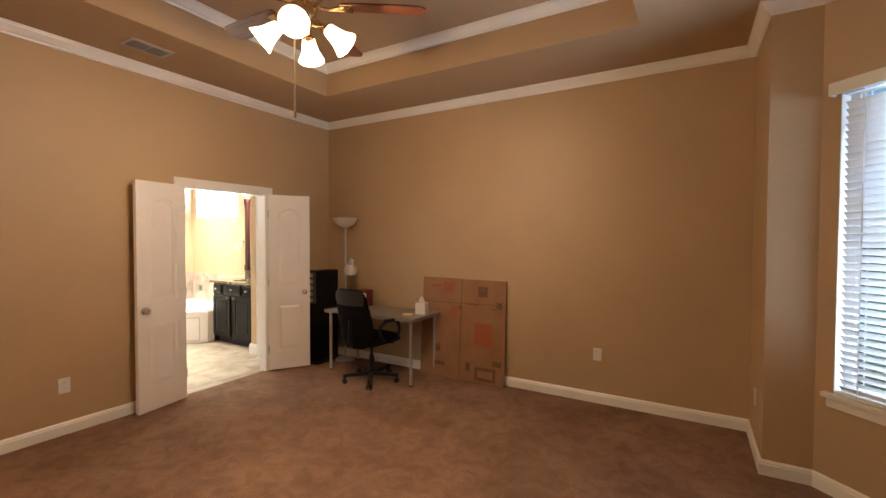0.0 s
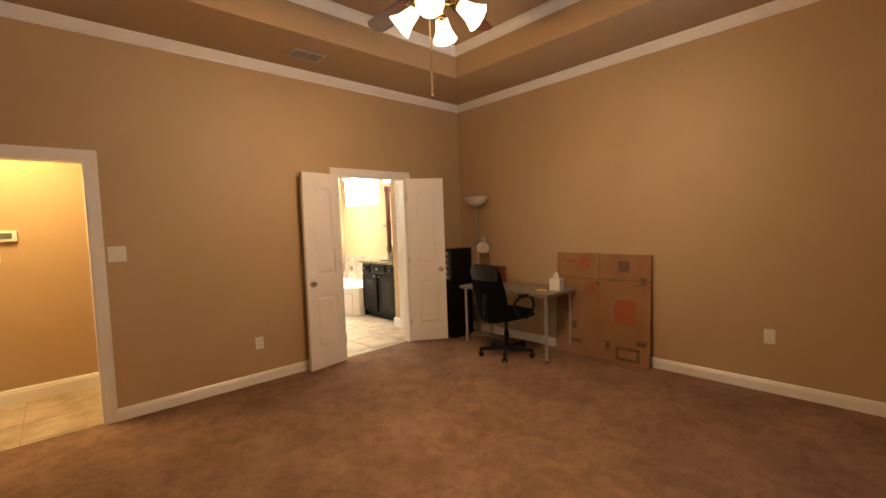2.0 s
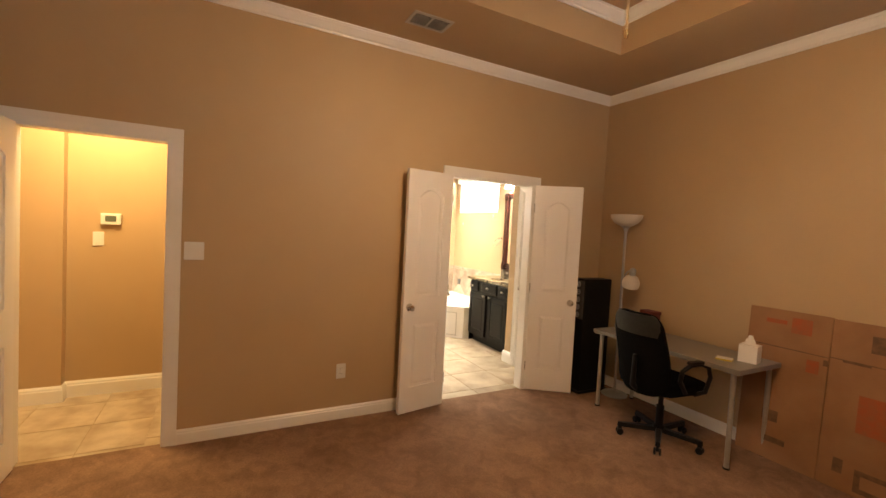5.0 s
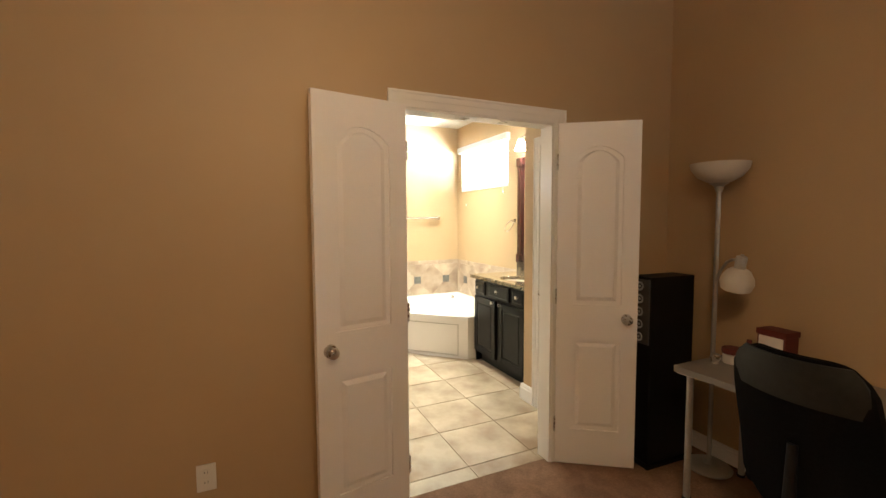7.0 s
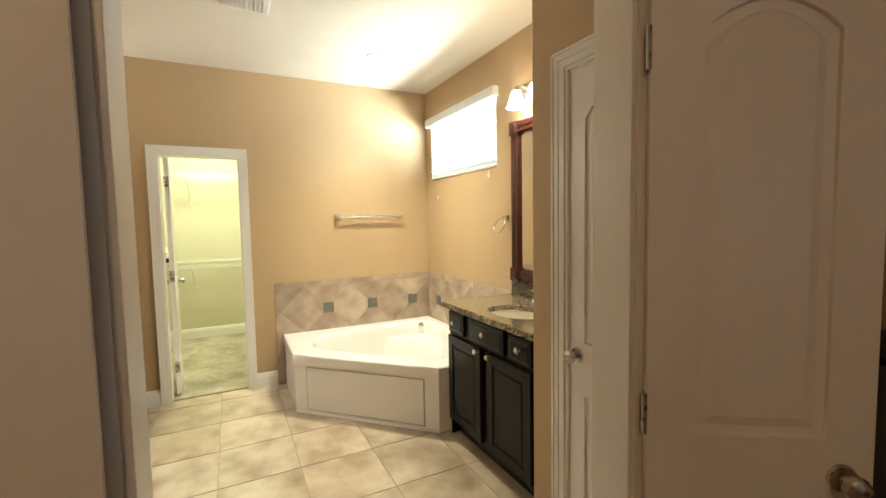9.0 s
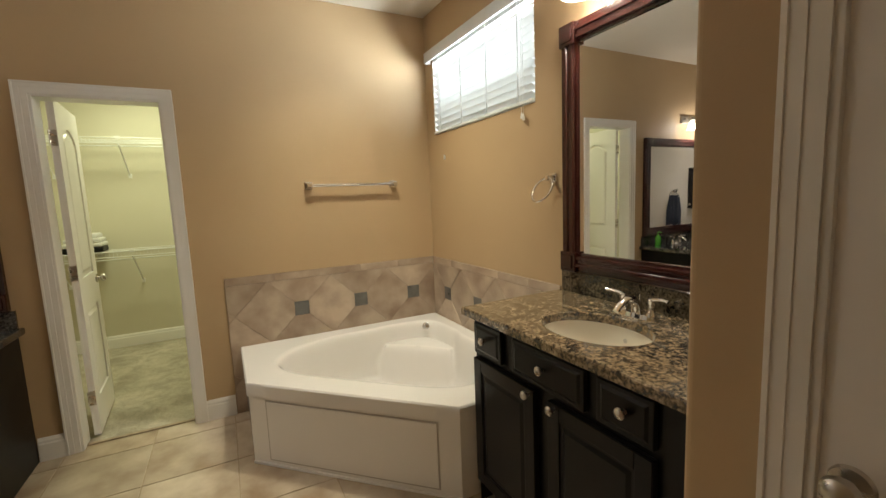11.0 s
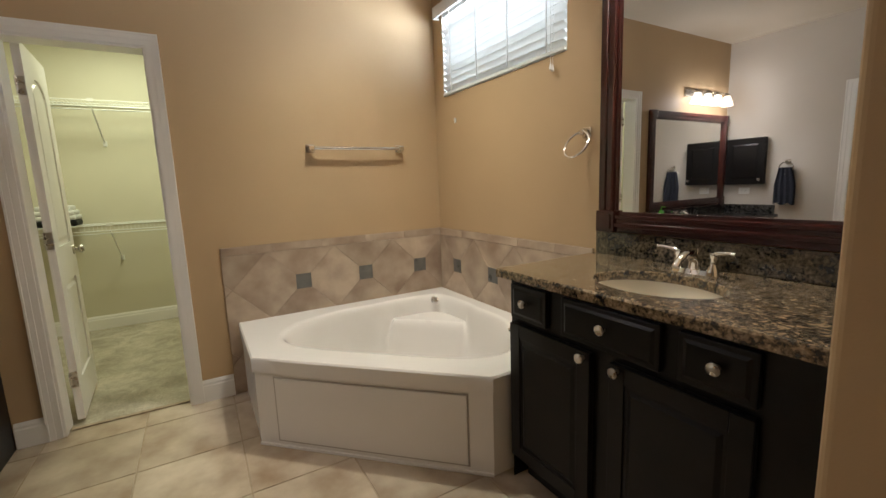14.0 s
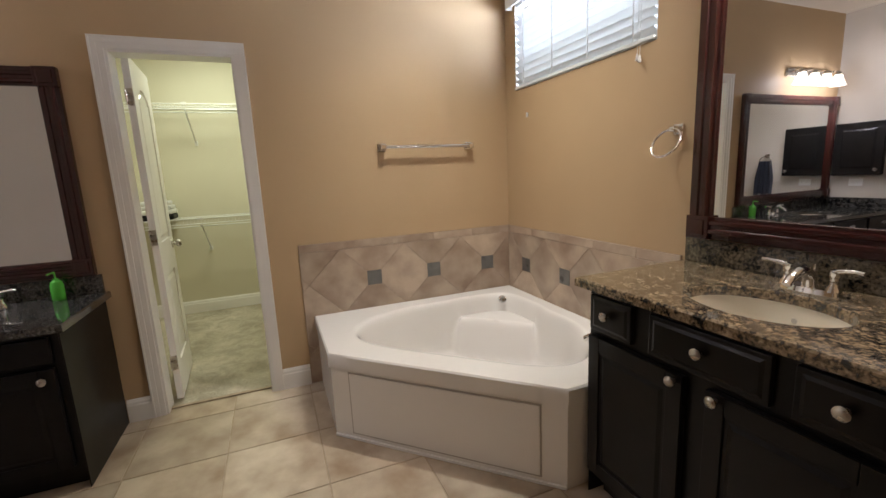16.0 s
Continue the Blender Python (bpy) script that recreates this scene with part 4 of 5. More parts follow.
part("back_support", tube(bmesh.new(), [(0, -0.08, 0.415), (0, -0.26, 0.415), (0, -0.320, 0.47), (0, -0.315, 0.70)], [0.022, 0.022, 0.022, 0.016], 10), PLASTIC_K, ch, "", True)
for s in (-1, 1):
    am = bmesh.new()
    tube(am, [(s * 0.22, 0.06, 0.43), (s * 0.285, 0.09, 0.47), (s * 0.295, 0.12, 0.58), (s * 0.29, 0.10, 0.655), (s * 0.285, 0.02, 0.685), (s * 0.28, -0.08, 0.68), (s * 0.27, -0.15, 0.64), (s * 0.25, -0.14, 0.56), (s * 0.24, -0.06, 0.46)], 0.016, 10)
    a = part("armrest", am, PLASTIC_K, ch, "", True)
    part("arm_pad", boxed(s * 0.282 - 0.025, -0.10, 0.685, s * 0.282 + 0.025, 0.10, 0.708, 0.009), PLASTIC_K, a)

sp = thing("tower_speaker", pose(-3.815, 3.845, 0, 0, 0, -2), "tall slim black tower speaker with five silver drivers", "speaker")
part("cabinet", boxed(-0.078, -0.19, 0.025, 0.078, 0.165, 1.145, 0.006), SPEAKER, sp)
part("plinth", boxed(-0.095, -0.205, 0, 0.095, 0.180, 0.025, 0.004), SPEAKER, sp)
part("baffle", boxed(-0.070, -0.197, 0.745, 0.070, -0.1895, 1.13, 0.002), BAFFLE, sp, "dark grey driver panel")
for i in range(5):
    m = pose(0.0, -0.197, 0.785 + i * 0.076, 90)
    r = part("driver", lathe(bmesh.new(), [(0.027, 0), (0.027, 0.006), (0.023, 0.007), (0.020, 0.002), (0.009, -0.003), (0.008, 0.003), (0, 0.006)], 20, m), SILVER, sp, "silver ringed driver", True)

lp = thing("floor_lamp", pose(-3.60, 4.00, 0), "silver floor lamp with a bowl shade and reading arm", "floor lamp")
part("base", lathe(bmesh.new(), [(0, 0), (0.12, 0), (0.125, 0.01), (0.11, 0.022), (0.03, 0.032), (0.014, 0.05), (0, 0.05)], 28), STEEL, lp, "", True)
part("pole", tube(bmesh.new(), [(0, 0, 0.04), (0, 0, 1.69)], 0.0125, 12), STEEL, lp)
part("bowl_shade", lathe(bmesh.new(), [(0.02, 1.685), (0.06, 1.695), (0.11, 1.722), (0.142, 1.765), (0.150, 1.80), (0.146, 1.80), (0.138, 1.766), (0.107, 1.727), (0.058, 1.700), (0.0, 1.692)], 30), FROST, lp, "frosted glass bowl shade", True)
part("bowl_holder", lathe(bmesh.new(), [(0, 1.64), (0.018, 1.64), (0.024, 1.67), (0.05, 1.688), (0, 1.690)], 18), STEEL, lp, "", True)
part("reading_arm", tube(bmesh.new(), [(0, 0, 1.12), (0.04, -0.02, 1.19), (0.09, -0.05, 1.245), (0.14, -0.08, 1.265), (0.185, -0.10, 1.262)], 0.008, 8), STEEL, lp, "", True)
m = pose(0.20, -0.11, 1.255, 6, 12, 0)
part("socket_cap", lathe(bmesh.new(), [(0, 0.045), (0.008, 0.044), (0.009, 0.034), (0.024, 0.032), (0.027, 0.026), (0.027, -0.030), (0.033, -0.045), (0, -0.045)], 18, m), STEEL, lp, "", True)
part("reading_shade", lathe(bmesh.new(), [(0.028, -0.03), (0.054, -0.048), (0.074, -0.082), (0.080, -0.115), (0.070, -0.150), (0.066, -0.150), (0.076, -0.115), (0.070, -0.084), (0.051, -0.052), (0.026, -0.034)], 24, m), FROST, lp, "frosted glass reading shade", True)
part("cord", tube(bmesh.new(), [(-0.02, 0.10, 0.012), (0.1, 0.125, 0.008), (0.35, 0.13, 0.008), (0.42, 0.135, 0.05)], 0.003, 6), PLASTIC_K, lp)

bx = thing("red_box", pose(-3.28, 4.02, DZ, 0, 0, -6), "dark red box with a white front standing on the desk", "box")
part("body", boxed(-0.070, -0.05, 0, 0.070, 0.05, 0.190, 0.006), RED, bx)
part("front_panel", boxed(-0.060, -0.053, 0.008, 0.060, -0.0505, 0.162, 0.001), PAPER, bx, "plain white front panel")
part("lid", boxed(-0.074, -0.056, 0.166, 0.074, 0.055, 0.196, 0.005), RED, bx, "dark red lid")
jr = thing("jar", pose(-3.41, 3.87, DZ), "white jar with a dark red lid on the desk", "jar")
part("body", lathe(bmesh.new(), [(0, 0), (0.040, 0), (0.046, 0.006), (0.046, 0.048), (0.040, 0.054), (0, 0.054)], 24), PAPER, jr, "", True)
part("lid", lathe(bmesh.new(), [(0.0, 0.054), (0.050, 0.054), (0.052, 0.058), (0.052, 0.078), (0.048, 0.083), (0, 0.084)], 24), RED, jr, "dark red screw lid", True)
tk = thing("trinket", pose(-3.45, 3.79, DZ), "small round silver trinket on the desk", "trinket")
part("foot", lathe(bmesh.new(), [(0, 0), (0.018, 0), (0.016, 0.008), (0, 0.008)], 16), NICKEL, tk, "", True)
part("ball", lathe(bmesh.new(), [(0, 0.006), (0.016, 0.009), (0.026, 0.022), (0.028, 0.032), (0.022, 0.046), (0.010, 0.054), (0, 0.055)], 18), NICKEL, tk, "", True)
bo = thing("bottle", pose(-3.365, 3.93, DZ), "small amber bottle with a red cap on the desk", "bottle")
part("glass", lathe(bmesh.new(), [(0, 0), (0.020, 0), (0.021, 0.004), (0.021, 0.085), (0.010, 0.102), (0.010, 0.112), (0, 0.112)], 16), AMBER, bo, "", True)
part("cap", lathe(bmesh.new(), [(0, 0.112), (0.012, 0.112), (0.012, 0.130), (0, 0.132)], 14), RED, bo, "", True)
tb = thing("tissue_box", pose(-2.375, 3.90, DZ, 0, 0, 12), "white cube tissue box on the desk end", "tissue box")
part("carton", boxed(-0.058, -0.058, 0, 0.058, 0.058, 0.125, 0.003), PAPER, tb)
ts = bmesh.new()
prism(ts, [(-0.035, -0.012), (0.0, -0.02), (0.035, -0.008), (0.03, 0.014), (-0.01, 0.018), (-0.03, 0.01)], 0.125, 0.165, 0.008)
prism(ts, [(-0.02, -0.008), (0.012, -0.012), (0.018, 0.008), (-0.012, 0.012)], 0.16, 0.192, 0.007)
part("tissue", ts, PAPER, tb, "", True)
nb = thing("note_pad", pose(-2.47, 3.76, DZ, 0, 0, 20), "yellow note pad beside the tissue box", "note pad")
part("pad", boxed(-0.05, -0.04, 0, 0.05, 0.04, 0.012, 0.002), YELLOW, nb)
part("top_sheet", boxed(-0.049, -0.039, 0.012, 0.049, 0.039, 0.0135), PAPER, nb)

# flattened moving boxes leaning on the wall
cb = thing("cardboard_sheet", Matrix.Translation((-1.99, 4.062, 0)) @ pose(0, 0, 0, -4.0), "flattened brown moving box with orange prints leaning on the wall", "cardboard box")
part("panel", boxed(-0.515, 0, 0.002, -0.012, 0.012, 1.105, 0.002), CARD, cb)
part("panel", boxed(-0.008, 0, 0.002, 0.513, 0.012, 1.10, 0.002), CARD, cb)
part("back_panel", boxed(-0.505, 0.014, 0.002, 0.507, 0.026, 1.09, 0.002), CARD, cb)
# upper creases take the print brown to draw the dark of the flap gap
for x0, x1, z in ((-0.515, -0.012, 0.24), (-0.515, -0.012, 0.83), (-0.008, 0.513, 0.22), (-0.008, 0.513, 0.84)):
    part("crease", boxed(x0 + 0.003, -0.0015, z - 0.003, x1 - 0.003, 0.001, z + 0.003), PRINT_AND_GAP_BROWN if z > 0.5 else CARD, cb)


def prints(rows, mat, nm):
    for x0, z0, x1, z1 in rows:
        part(nm, boxed(x0, -0.0022, z0, x1, 0.001, z1), mat, cb)


prints([(-0.24, 0.95, -0.12, 1.06), (0.16, 0.40, 0.37, 0.64), (-0.13, 0.70, -0.06, 0.79), (-0.40, 1.00, -0.27, 1.03)], ORANGE, "orange_print")
prints([(0.19, 0.92, 0.30, 1.03), (0.41, 0.80, 0.47, 0.87), (0.06, 0.825, 0.20, 0.84), (0.36, 0.79, 0.40, 0.80), (-0.04, 0.77, -0.015, 0.81), (-0.33, 0.13, -0.20, 0.17), (-0.36, 0.28, -0.26, 0.36),
        (0.18, 0.03, 0.42, 0.06), (0.18, 0.14, 0.42, 0.17), (0.18, 0.06, 0.21, 0.14), (0.39, 0.06, 0.42, 0.14), (0.38, 0.20, 0.48, 0.255), (0.07, 0.11, 0.12, 0.20)], PRINT_AND_GAP_BROWN, "brown_print")

# ---- bathtub ----
def spline(pts, n):
    out, k = [], len(pts)
    for i in range(k):
        p0, p1, p2, p3 = (Vector(pts[(i + j - 1) % k]) for j in range(4))
        for s in range(n):
            t = s / n
            out.append(0.5 * (2 * p1 + (p2 - p0) * t + (2 * p0 - 5 * p1 + 4 * p2 - p3) * t * t + (3 * p1 - p0 - 3 * p2 + p3) * t ** 3))
    return out


TUB_X, TUB_Y, TUB_Z = -5.955, 2.775, 0.46
TUB_POLY = [(XC + 0.012, TUB_Y), (-6.795, TUB_Y), (TUB_X, 3.615), (TUB_X, YC - 0.012), (XC + 0.012, YC - 0.012)]
EU, EV = Vector((0.7071, 0.7071)), Vector((-0.7071, 0.7071))
TC = Vector((-6.81, 3.63))
half = [(0, 0.66), (0.24, 0.50), (0.36, 0.36), (0.55, 0.16), (0.66, -0.12), (0.62, -0.34), (0.42, -0.44)]
outline = [TC + EU * p[0] + EV * p[1] for p in spline(half + [(0, -0.455)] + [(-x, y) for x, y in half[:0:-1]], 12)]


def to_edge(p, poly):
    """Where the way from the basin's centre through p meets the polygon."""
    d = p - TC
    best = None
    for i in range(len(poly)):
        a, b = Vector(poly[i]), Vector(poly[(i + 1) % len(poly)])
        e = b - a
        den = d.x * e.y - d.y * e.x
        if abs(den) < 1e-9:
            continue
        w = a - TC
        t, s = (w.x * e.y - w.y * e.x) / den, (w.x * d.y - w.y * d.x) / den
        if t > 0 and -1e-6 <= s <= 1 + 1e-6 and (best is None or t < best):
            best = t
    return TC + d * best


edge = [to_edge(p, TUB_POLY) for p in outline]
for c in TUB_POLY:
    c = Vector(c)
    i = min(range(len(edge)), key=lambda j: (edge[j] - c).length)
    edge[i] = c
tub = thing("bathtub", pose(0, 0, 0), "white acrylic corner bathtub with a moulded seat", "bathtub")
bm = bmesh.new()
profile = [(1.0, 0.0), (0.985, -0.004), (0.97, -0.014), (0.955, -0.035), (0.94, -0.07), (0.92, -0.13), (0.90, -0.20), (0.87, -0.27), (0.82, -0.33), (0.74, -0.365), (0.60, -0.38), (0.40, -0.385), (0.2, -0.388)]
inside = []
for (k0, d0), (k1, d1) in zip(profile, profile[1:]):
    steps = max(1, round((k0 - k1) / 0.02))
    inside += [(k0 + (k1 - k0) * i / steps, d0 + (d1 - d0) * i / steps) for i in range(steps)]
inside.append(profile[-1])


def basin_z(p, dz):
    q = p - TC
    u, v = q.dot(EU), q.dot(EV)
    k = min(1, max(0, (v - 0.31 + 0.2 * u * u) / 0.10))
    k = k * k * (3 - 2 * k) * min(1, max(0, (0.31 - abs(u)) / 0.06))
    return TUB_Z + max(dz, dz * (1 - k) - 0.120 * k if dz < -0.120 else dz)


rings = [[bm.verts.new((*e, TUB_Z - 0.075)) for e in edge],
         [bm.verts.new((*e, TUB_Z - 0.008)) for e in edge],
         [bm.verts.new((*(e + (TC - e).normalized() * 0.008), TUB_Z)) for e in edge],
         [bm.verts.new((*(o + (e - o) * 0.12), TUB_Z)) for o, e in zip(outline, edge)]]
for k, dz in inside:
    rings.append([])
    for o in outline:
        p = TC + (o - TC) * k
        rings[-1].append(bm.verts.new((*p, basin_z(p, dz))))
n = len(outline)
for a, b in zip(rings, rings[1:]):
    for i in range(n):
        bm.faces.new((a[i], a[(i + 1) % n], b[(i + 1) % n], b[i]))
bm.faces.new(rings[-1])
bmesh.ops.recalc_face_normals(bm, faces=bm.faces[:])
part("tub_shell", bm, TUB, tub, "", True)
IN = 0.010
ap = [(XC + 0.02, TUB_Y + IN), (-6.795 - 0.004, TUB_Y + IN), (TUB_X - IN, 3.615 + 0.004), (TUB_X - IN, YC - 0.02)]
for (ax, ay), (bx_, by) in zip(ap, ap[1:]):
    a, b = Vector((ax, ay, 0)), Vector((bx_, by, 0))
    nrm = Vector((-(b - a).y, (b - a).x, 0)).normalized() * 0.02
    part("apron", prism(bmesh.new(), [a.to_2d(), b.to_2d(), (b + nrm).to_2d(), (a + nrm).to_2d()], 0.0, TUB_Z - 0.07), TUB, tub, "white acrylic apron")
A, B = Vector((*ap[1], 0)), Vector((*ap[2], 0))
D = (B - A).normalized()
LEN = (B - A).length
PM = Matrix.Translation(A) @ pose(0, 0, 0, 0, 0, 45)
# raised grey strips colour in the shadow of the panel's gap
bm = bmesh.new()
for x0, x1, z0, z1 in ((0.105, LEN - 0.105, 0.362, 0.370), (0.105, LEN - 0.105, 0.030, 0.038), (0.105, 0.113, 0.038, 0.362), (LEN - 0.113, LEN - 0.105, 0.038, 0.362)):
    box(bm, x0, -0.0015, z0, x1, 0.003, z1)
part("panel_seam", bm, GRILLE, tub, "thin grey strips drawn as the shadow seam round the panel", m=PM)
part("access_panel", boxed(0.113, -0.005, 0.038, LEN - 0.113, 0.0, 0.362, 0.002), TUB, tub, "removable front panel", m=PM)
part("base_bead", boxed(0.0, -0.010, 0.0, LEN, 0.0, 0.014, 0.003), TRIM, tub, m=PM)
OV = TC + EV * 0.585
part("overflow", lathe(bmesh.new(), [(0, 0.010), (0.020, 0.009), (0.028, 0.004), (0.028, 0), (0, 0)], 18, pose(*OV, TUB_Z - 0.025, 70, 0, 45)), CHROME, tub, "chrome overflow cap", True)
part("drain", lathe(bmesh.new(), [(0, 0.006), (0.03, 0.005), (0.034, 0), (0, 0)], 18, pose(*TC, TUB_Z - 0.386)), CHROME, tub, "", True)
SPX, SPY = -6.10, 4.0
fx = part("tub_spout", tube(bmesh.new(), [(SPX, SPY, TUB_Z), (SPX, SPY, TUB_Z + 0.07), (SPX - 0.03, SPY - 0.03, TUB_Z + 0.10), (SPX - 0.09, SPY - 0.06, TUB_Z + 0.085), (SPX - 0.12, SPY - 0.075, TUB_Z + 0.06)], [0.024, 0.02, 0.017, 0.016, 0.016], 12), CHROME, tub, "curved chrome spout", True)
for dx, dy in ((0.02, 0.13), (-0.14, 0.09)):
    part("tub_handle", lathe(bmesh.new(), [(0.026, 0), (0.024, 0.012), (0.012, 0.02), (0.012, 0.045), (0.020, 0.05), (0.020, 0.062), (0, 0.066)], 16, pose(SPX + dx, SPY + dy, TUB_Z)), CHROME, tub, "", True)


# ---- tile surround ----
def clip(poly, axis, limit, keep_low):
    out = []
    for i in range(len(poly)):
        a, b = poly[i], poly[(i + 1) % len(poly)]
        ia, ib = (a[axis] <= limit) == keep_low, (b[axis] <= limit) == keep_low
        if ia:
            out.append(a)
        if ia != ib:
            t = (limit - a[axis]) / (b[axis] - a[axis])
            out.append((a[0] + (b[0] - a[0]) * t, a[1] + (b[1] - a[1]) * t))
    return out


def surround(name, m, s0, s1, first, label, low):
    """Diagonal tiles with square inserts, along local x from s0 to s1, facing local -y."""
    back = setting(name, boxed(s0, -0.006, low, s1, -0.0005, 0.930), WALL_GROUT, label, "wall tile")
    back.matrix_basis = m
    P, ZC = 0.431, 0.664

    def piece(poly, nm="tile", mat=WALL_TILE, d0=-0.006, d1=-0.0090, inset=0.0012):
        if len(poly) < 3:
            return
        c = (sum(p[0] for p in poly) / len(poly), sum(p[1] for p in poly) / len(poly))
        if max(math.dist(p, c) for p in poly) < 0.012:
            return
        bm = prism(bmesh.new(), [(p[0] - c[0], p[1] - c[1]) for p in poly], d0, d1, inset, "y")
        part(nm, bm, mat, back, m=pose(c[0], 0, c[1]))
    h = P / 2 - 0.0016
    k0 = math.floor((s0 - first) / (P / 2)) - 2
    k1 = math.ceil((s1 - first) / (P / 2)) + 2
    for i in range(k0, k1):
        for j in range(-4, 4):
            if (i + j) % 2 == 0:
                continue
            cx, cz = first + i * P / 2, ZC + j * P / 2
            poly = [(cx - h, cz), (cx, cz - h), (cx + h, cz), (cx, cz + h)]
            for ax, lim, kl in ((0, s0 + 0.001, False), (0, s1 - 0.001, True), (1, low + 0.001, False), (1, 0.8775, True)):
                poly = clip(poly, ax, lim, kl) if poly else poly
            piece(poly)
    s = s0
    while s < s1 - 0.02:
        e = min(s1, s + 0.305)
        piece([(s + 0.001, 0.8805), (e - 0.001, 0.8805), (e - 0.001, 0.929), (s + 0.001, 0.929)])
        s = e
    i = math.ceil((s0 - first + 0.06) / P)
    while first + i * P < s1 - 0.055:
        c = first + i * P
        piece([(c - 0.05, ZC - 0.05), (c + 0.05, ZC - 0.05), (c + 0.05, ZC + 0.05), (c - 0.05, ZC + 0.05)], "insert_tile", INSERT, -0.006, -0.0115)
        i += 1
    return back


# local x runs with world y on the closet wall, and with world x on the window wall
surround("tile_surround_side", Matrix.Translation((XC, 0, 0)) @ pose(0, 0, 0, 0, 0, 90), 2.718, YC - 0.001, 3.191, "taupe diagonal wall tiles with dark inserts behind the tub", 0.0)
surround("tile_surround_back", Matrix.Translation((0, YC, 0)), XC + 0.011, -5.985, -7.216, "taupe diagonal wall tiles with dark inserts under the window", 0.40)


# ---- vanities ----
def pull(parent, x, z, y):
    return part("knob", lathe(bmesh.new(), [(0.008, 0), (0.0065, 0.010), (0.0105, 0.014), (0.0165, 0.020), (0.017, 0.025), (0.012, 0.030), (0, 0.032)], 16, Matrix.Translation((x, y, z)) @ pose(0, 0, 0, 90)), NICKEL, parent, "round nickel knob", True)


def front(parent, nm, x0, x1, z0, z1, raised):
    """A drawer or door front on the face y 0, with its own bevelled field."""
    f = part(nm, boxed(x0, -0.019, z0, x1, -0.001, z1, 0.004), ESPRESSO, parent)
    if raised:
        w = 0.055
        bm = bmesh.new()
        for a, b, c, d in ((x0, x0 + w, z0, z1), (x1 - w, x1, z0, z1), (x0 + w, x1 - w, z0, z0 + w), (x0 + w, x1 - w, z1 - w, z1)):
            box(bm, a + 0.0005, -0.0255, c + 0.0005, b - 0.0005, -0.0192, d - 0.0005, 0.002)
        part("door_frame", bm, ESPRESSO, f)
        part("field", prism(bmesh.new(), [(x0 + w + 0.012, z0 + w + 0.012), (x1 - w - 0.012, z0 + w + 0.012), (x1 - w - 0.012, z1 - w - 0.012), (x0 + w + 0.012, z1 - w - 0.012)], -0.0192, -0.0245, 0.014, "y"), ESPRESSO, f)
    return f


def hollow(parent, x0, y0, z0, x1, y1, z1, t=0.018):
    """A cabinet body open at the top."""
    part("face_frame", boxed(x0, y0, z0, x1, y0 + t, z1), ESPRESSO, parent)
    part("back_panel", boxed(x0, y1 - t, z0, x1, y1, z1), ESPRESSO, parent)
    part("end_panel", boxed(x0, y0 + t, z0, x0 + t, y1 - t, z1), ESPRESSO, parent)
    part("end_panel", boxed(x1 - t, y0 + t, z0, x1, y1 - t, z1), ESPRESSO, parent)
    part("bottom_panel", boxed(x0 + t, y0 + t, z0, x1 - t, y1 - t, z0 + t), ESPRESSO, parent)


def top_with_hole(x0, x1, y0, y1, z0, z1, c, a, b):
    """A stone top with an oval hole."""
    bm = bmesh.new()
    angs = sorted({2 * math.pi * i / 48 for i in range(48)} | {math.atan2(y - c[1], x - c[0]) % (2 * math.pi) for x in (x0, x1) for y in (y0, y1)})
    cols = []
    for t in angs:
        dx, dy = math.cos(t), math.sin(t)
        k = min([((x1 if dx > 0 else x0) - c[0]) / dx if abs(dx) > 1e-9 else 9, ((y1 if dy > 0 else y0) - c[1]) / dy if abs(dy) > 1e-9 else 9])
        r = a * b / math.sqrt((b * dx) ** 2 + (a * dy) ** 2)
        o, i = (c[0] + dx * k, c[1] + dy * k), (c[0] + dx * r, c[1] + dy * r)
        s = (c[0] + dx * (k - 0.006), c[1] + dy * (k - 0.006))
        cols.append([bm.verts.new((*i, z0)), bm.verts.new((*i, z1 - 0.003)), bm.verts.new((c[0] + dx * (r + 0.003), c[1] + dy * (r + 0.003), z1)), bm.verts.new((*s, z1)), bm.verts.new((*o, z1 - 0.006)), bm.verts.new((*o, z0))])
    n = len(cols)
    for j in range(n):
        p, q = cols[j], cols[(j + 1) % n]
        for k in range(6):
            bm.faces.new((p[k], q[k], q[(k + 1) % 6], p[(k + 1) % 6]))
    bmesh.ops.recalc_face_normals(bm, faces=bm.faces[:])
    return bm


def sink(m, a, b, label):
    s = thing("sink", m, label, "sink")
    bm = bmesh.new()
    prof = [(1.03, 0), (1.0, -0.001), (0.985, -0.02), (0.95, -0.06), (0.86, -0.105), (0.65, -0.135), (0.3, -0.146), (0.1, -0.148)]
    rings = [[bm.verts.new((a * k * math.cos(2 * math.pi * i / 40), b * k * math.sin(2 * math.pi * i / 40), z)) for i in range(40)] for k, z in prof]
    for p, q in zip(rings, rings[1:]):
        for i in range(40):
            bm.faces.new((p[i], p[(i + 1) % 40], q[(i + 1) % 40], q[i]))
    bm.faces.new(rings[-1])
    bmesh.ops.recalc_face_normals(bm, faces=bm.faces[:])
    part("bowl", bm, PORCELAIN, s, "", True)
    part("drain", lathe(bmesh.new(), [(0, -0.143), (0.02, -0.143), (0.024, -0.147), (0, -0.147)], 16), SILVER, s, "chrome drain", True)
    part("overflow_hole", lathe(bmesh.new(), [(0, 0.002), (0.008, 0.002), (0.009, 0), (0, 0)], 12, pose(0, b * 0.955, -0.05, 78)), NICKEL, s)
    return s


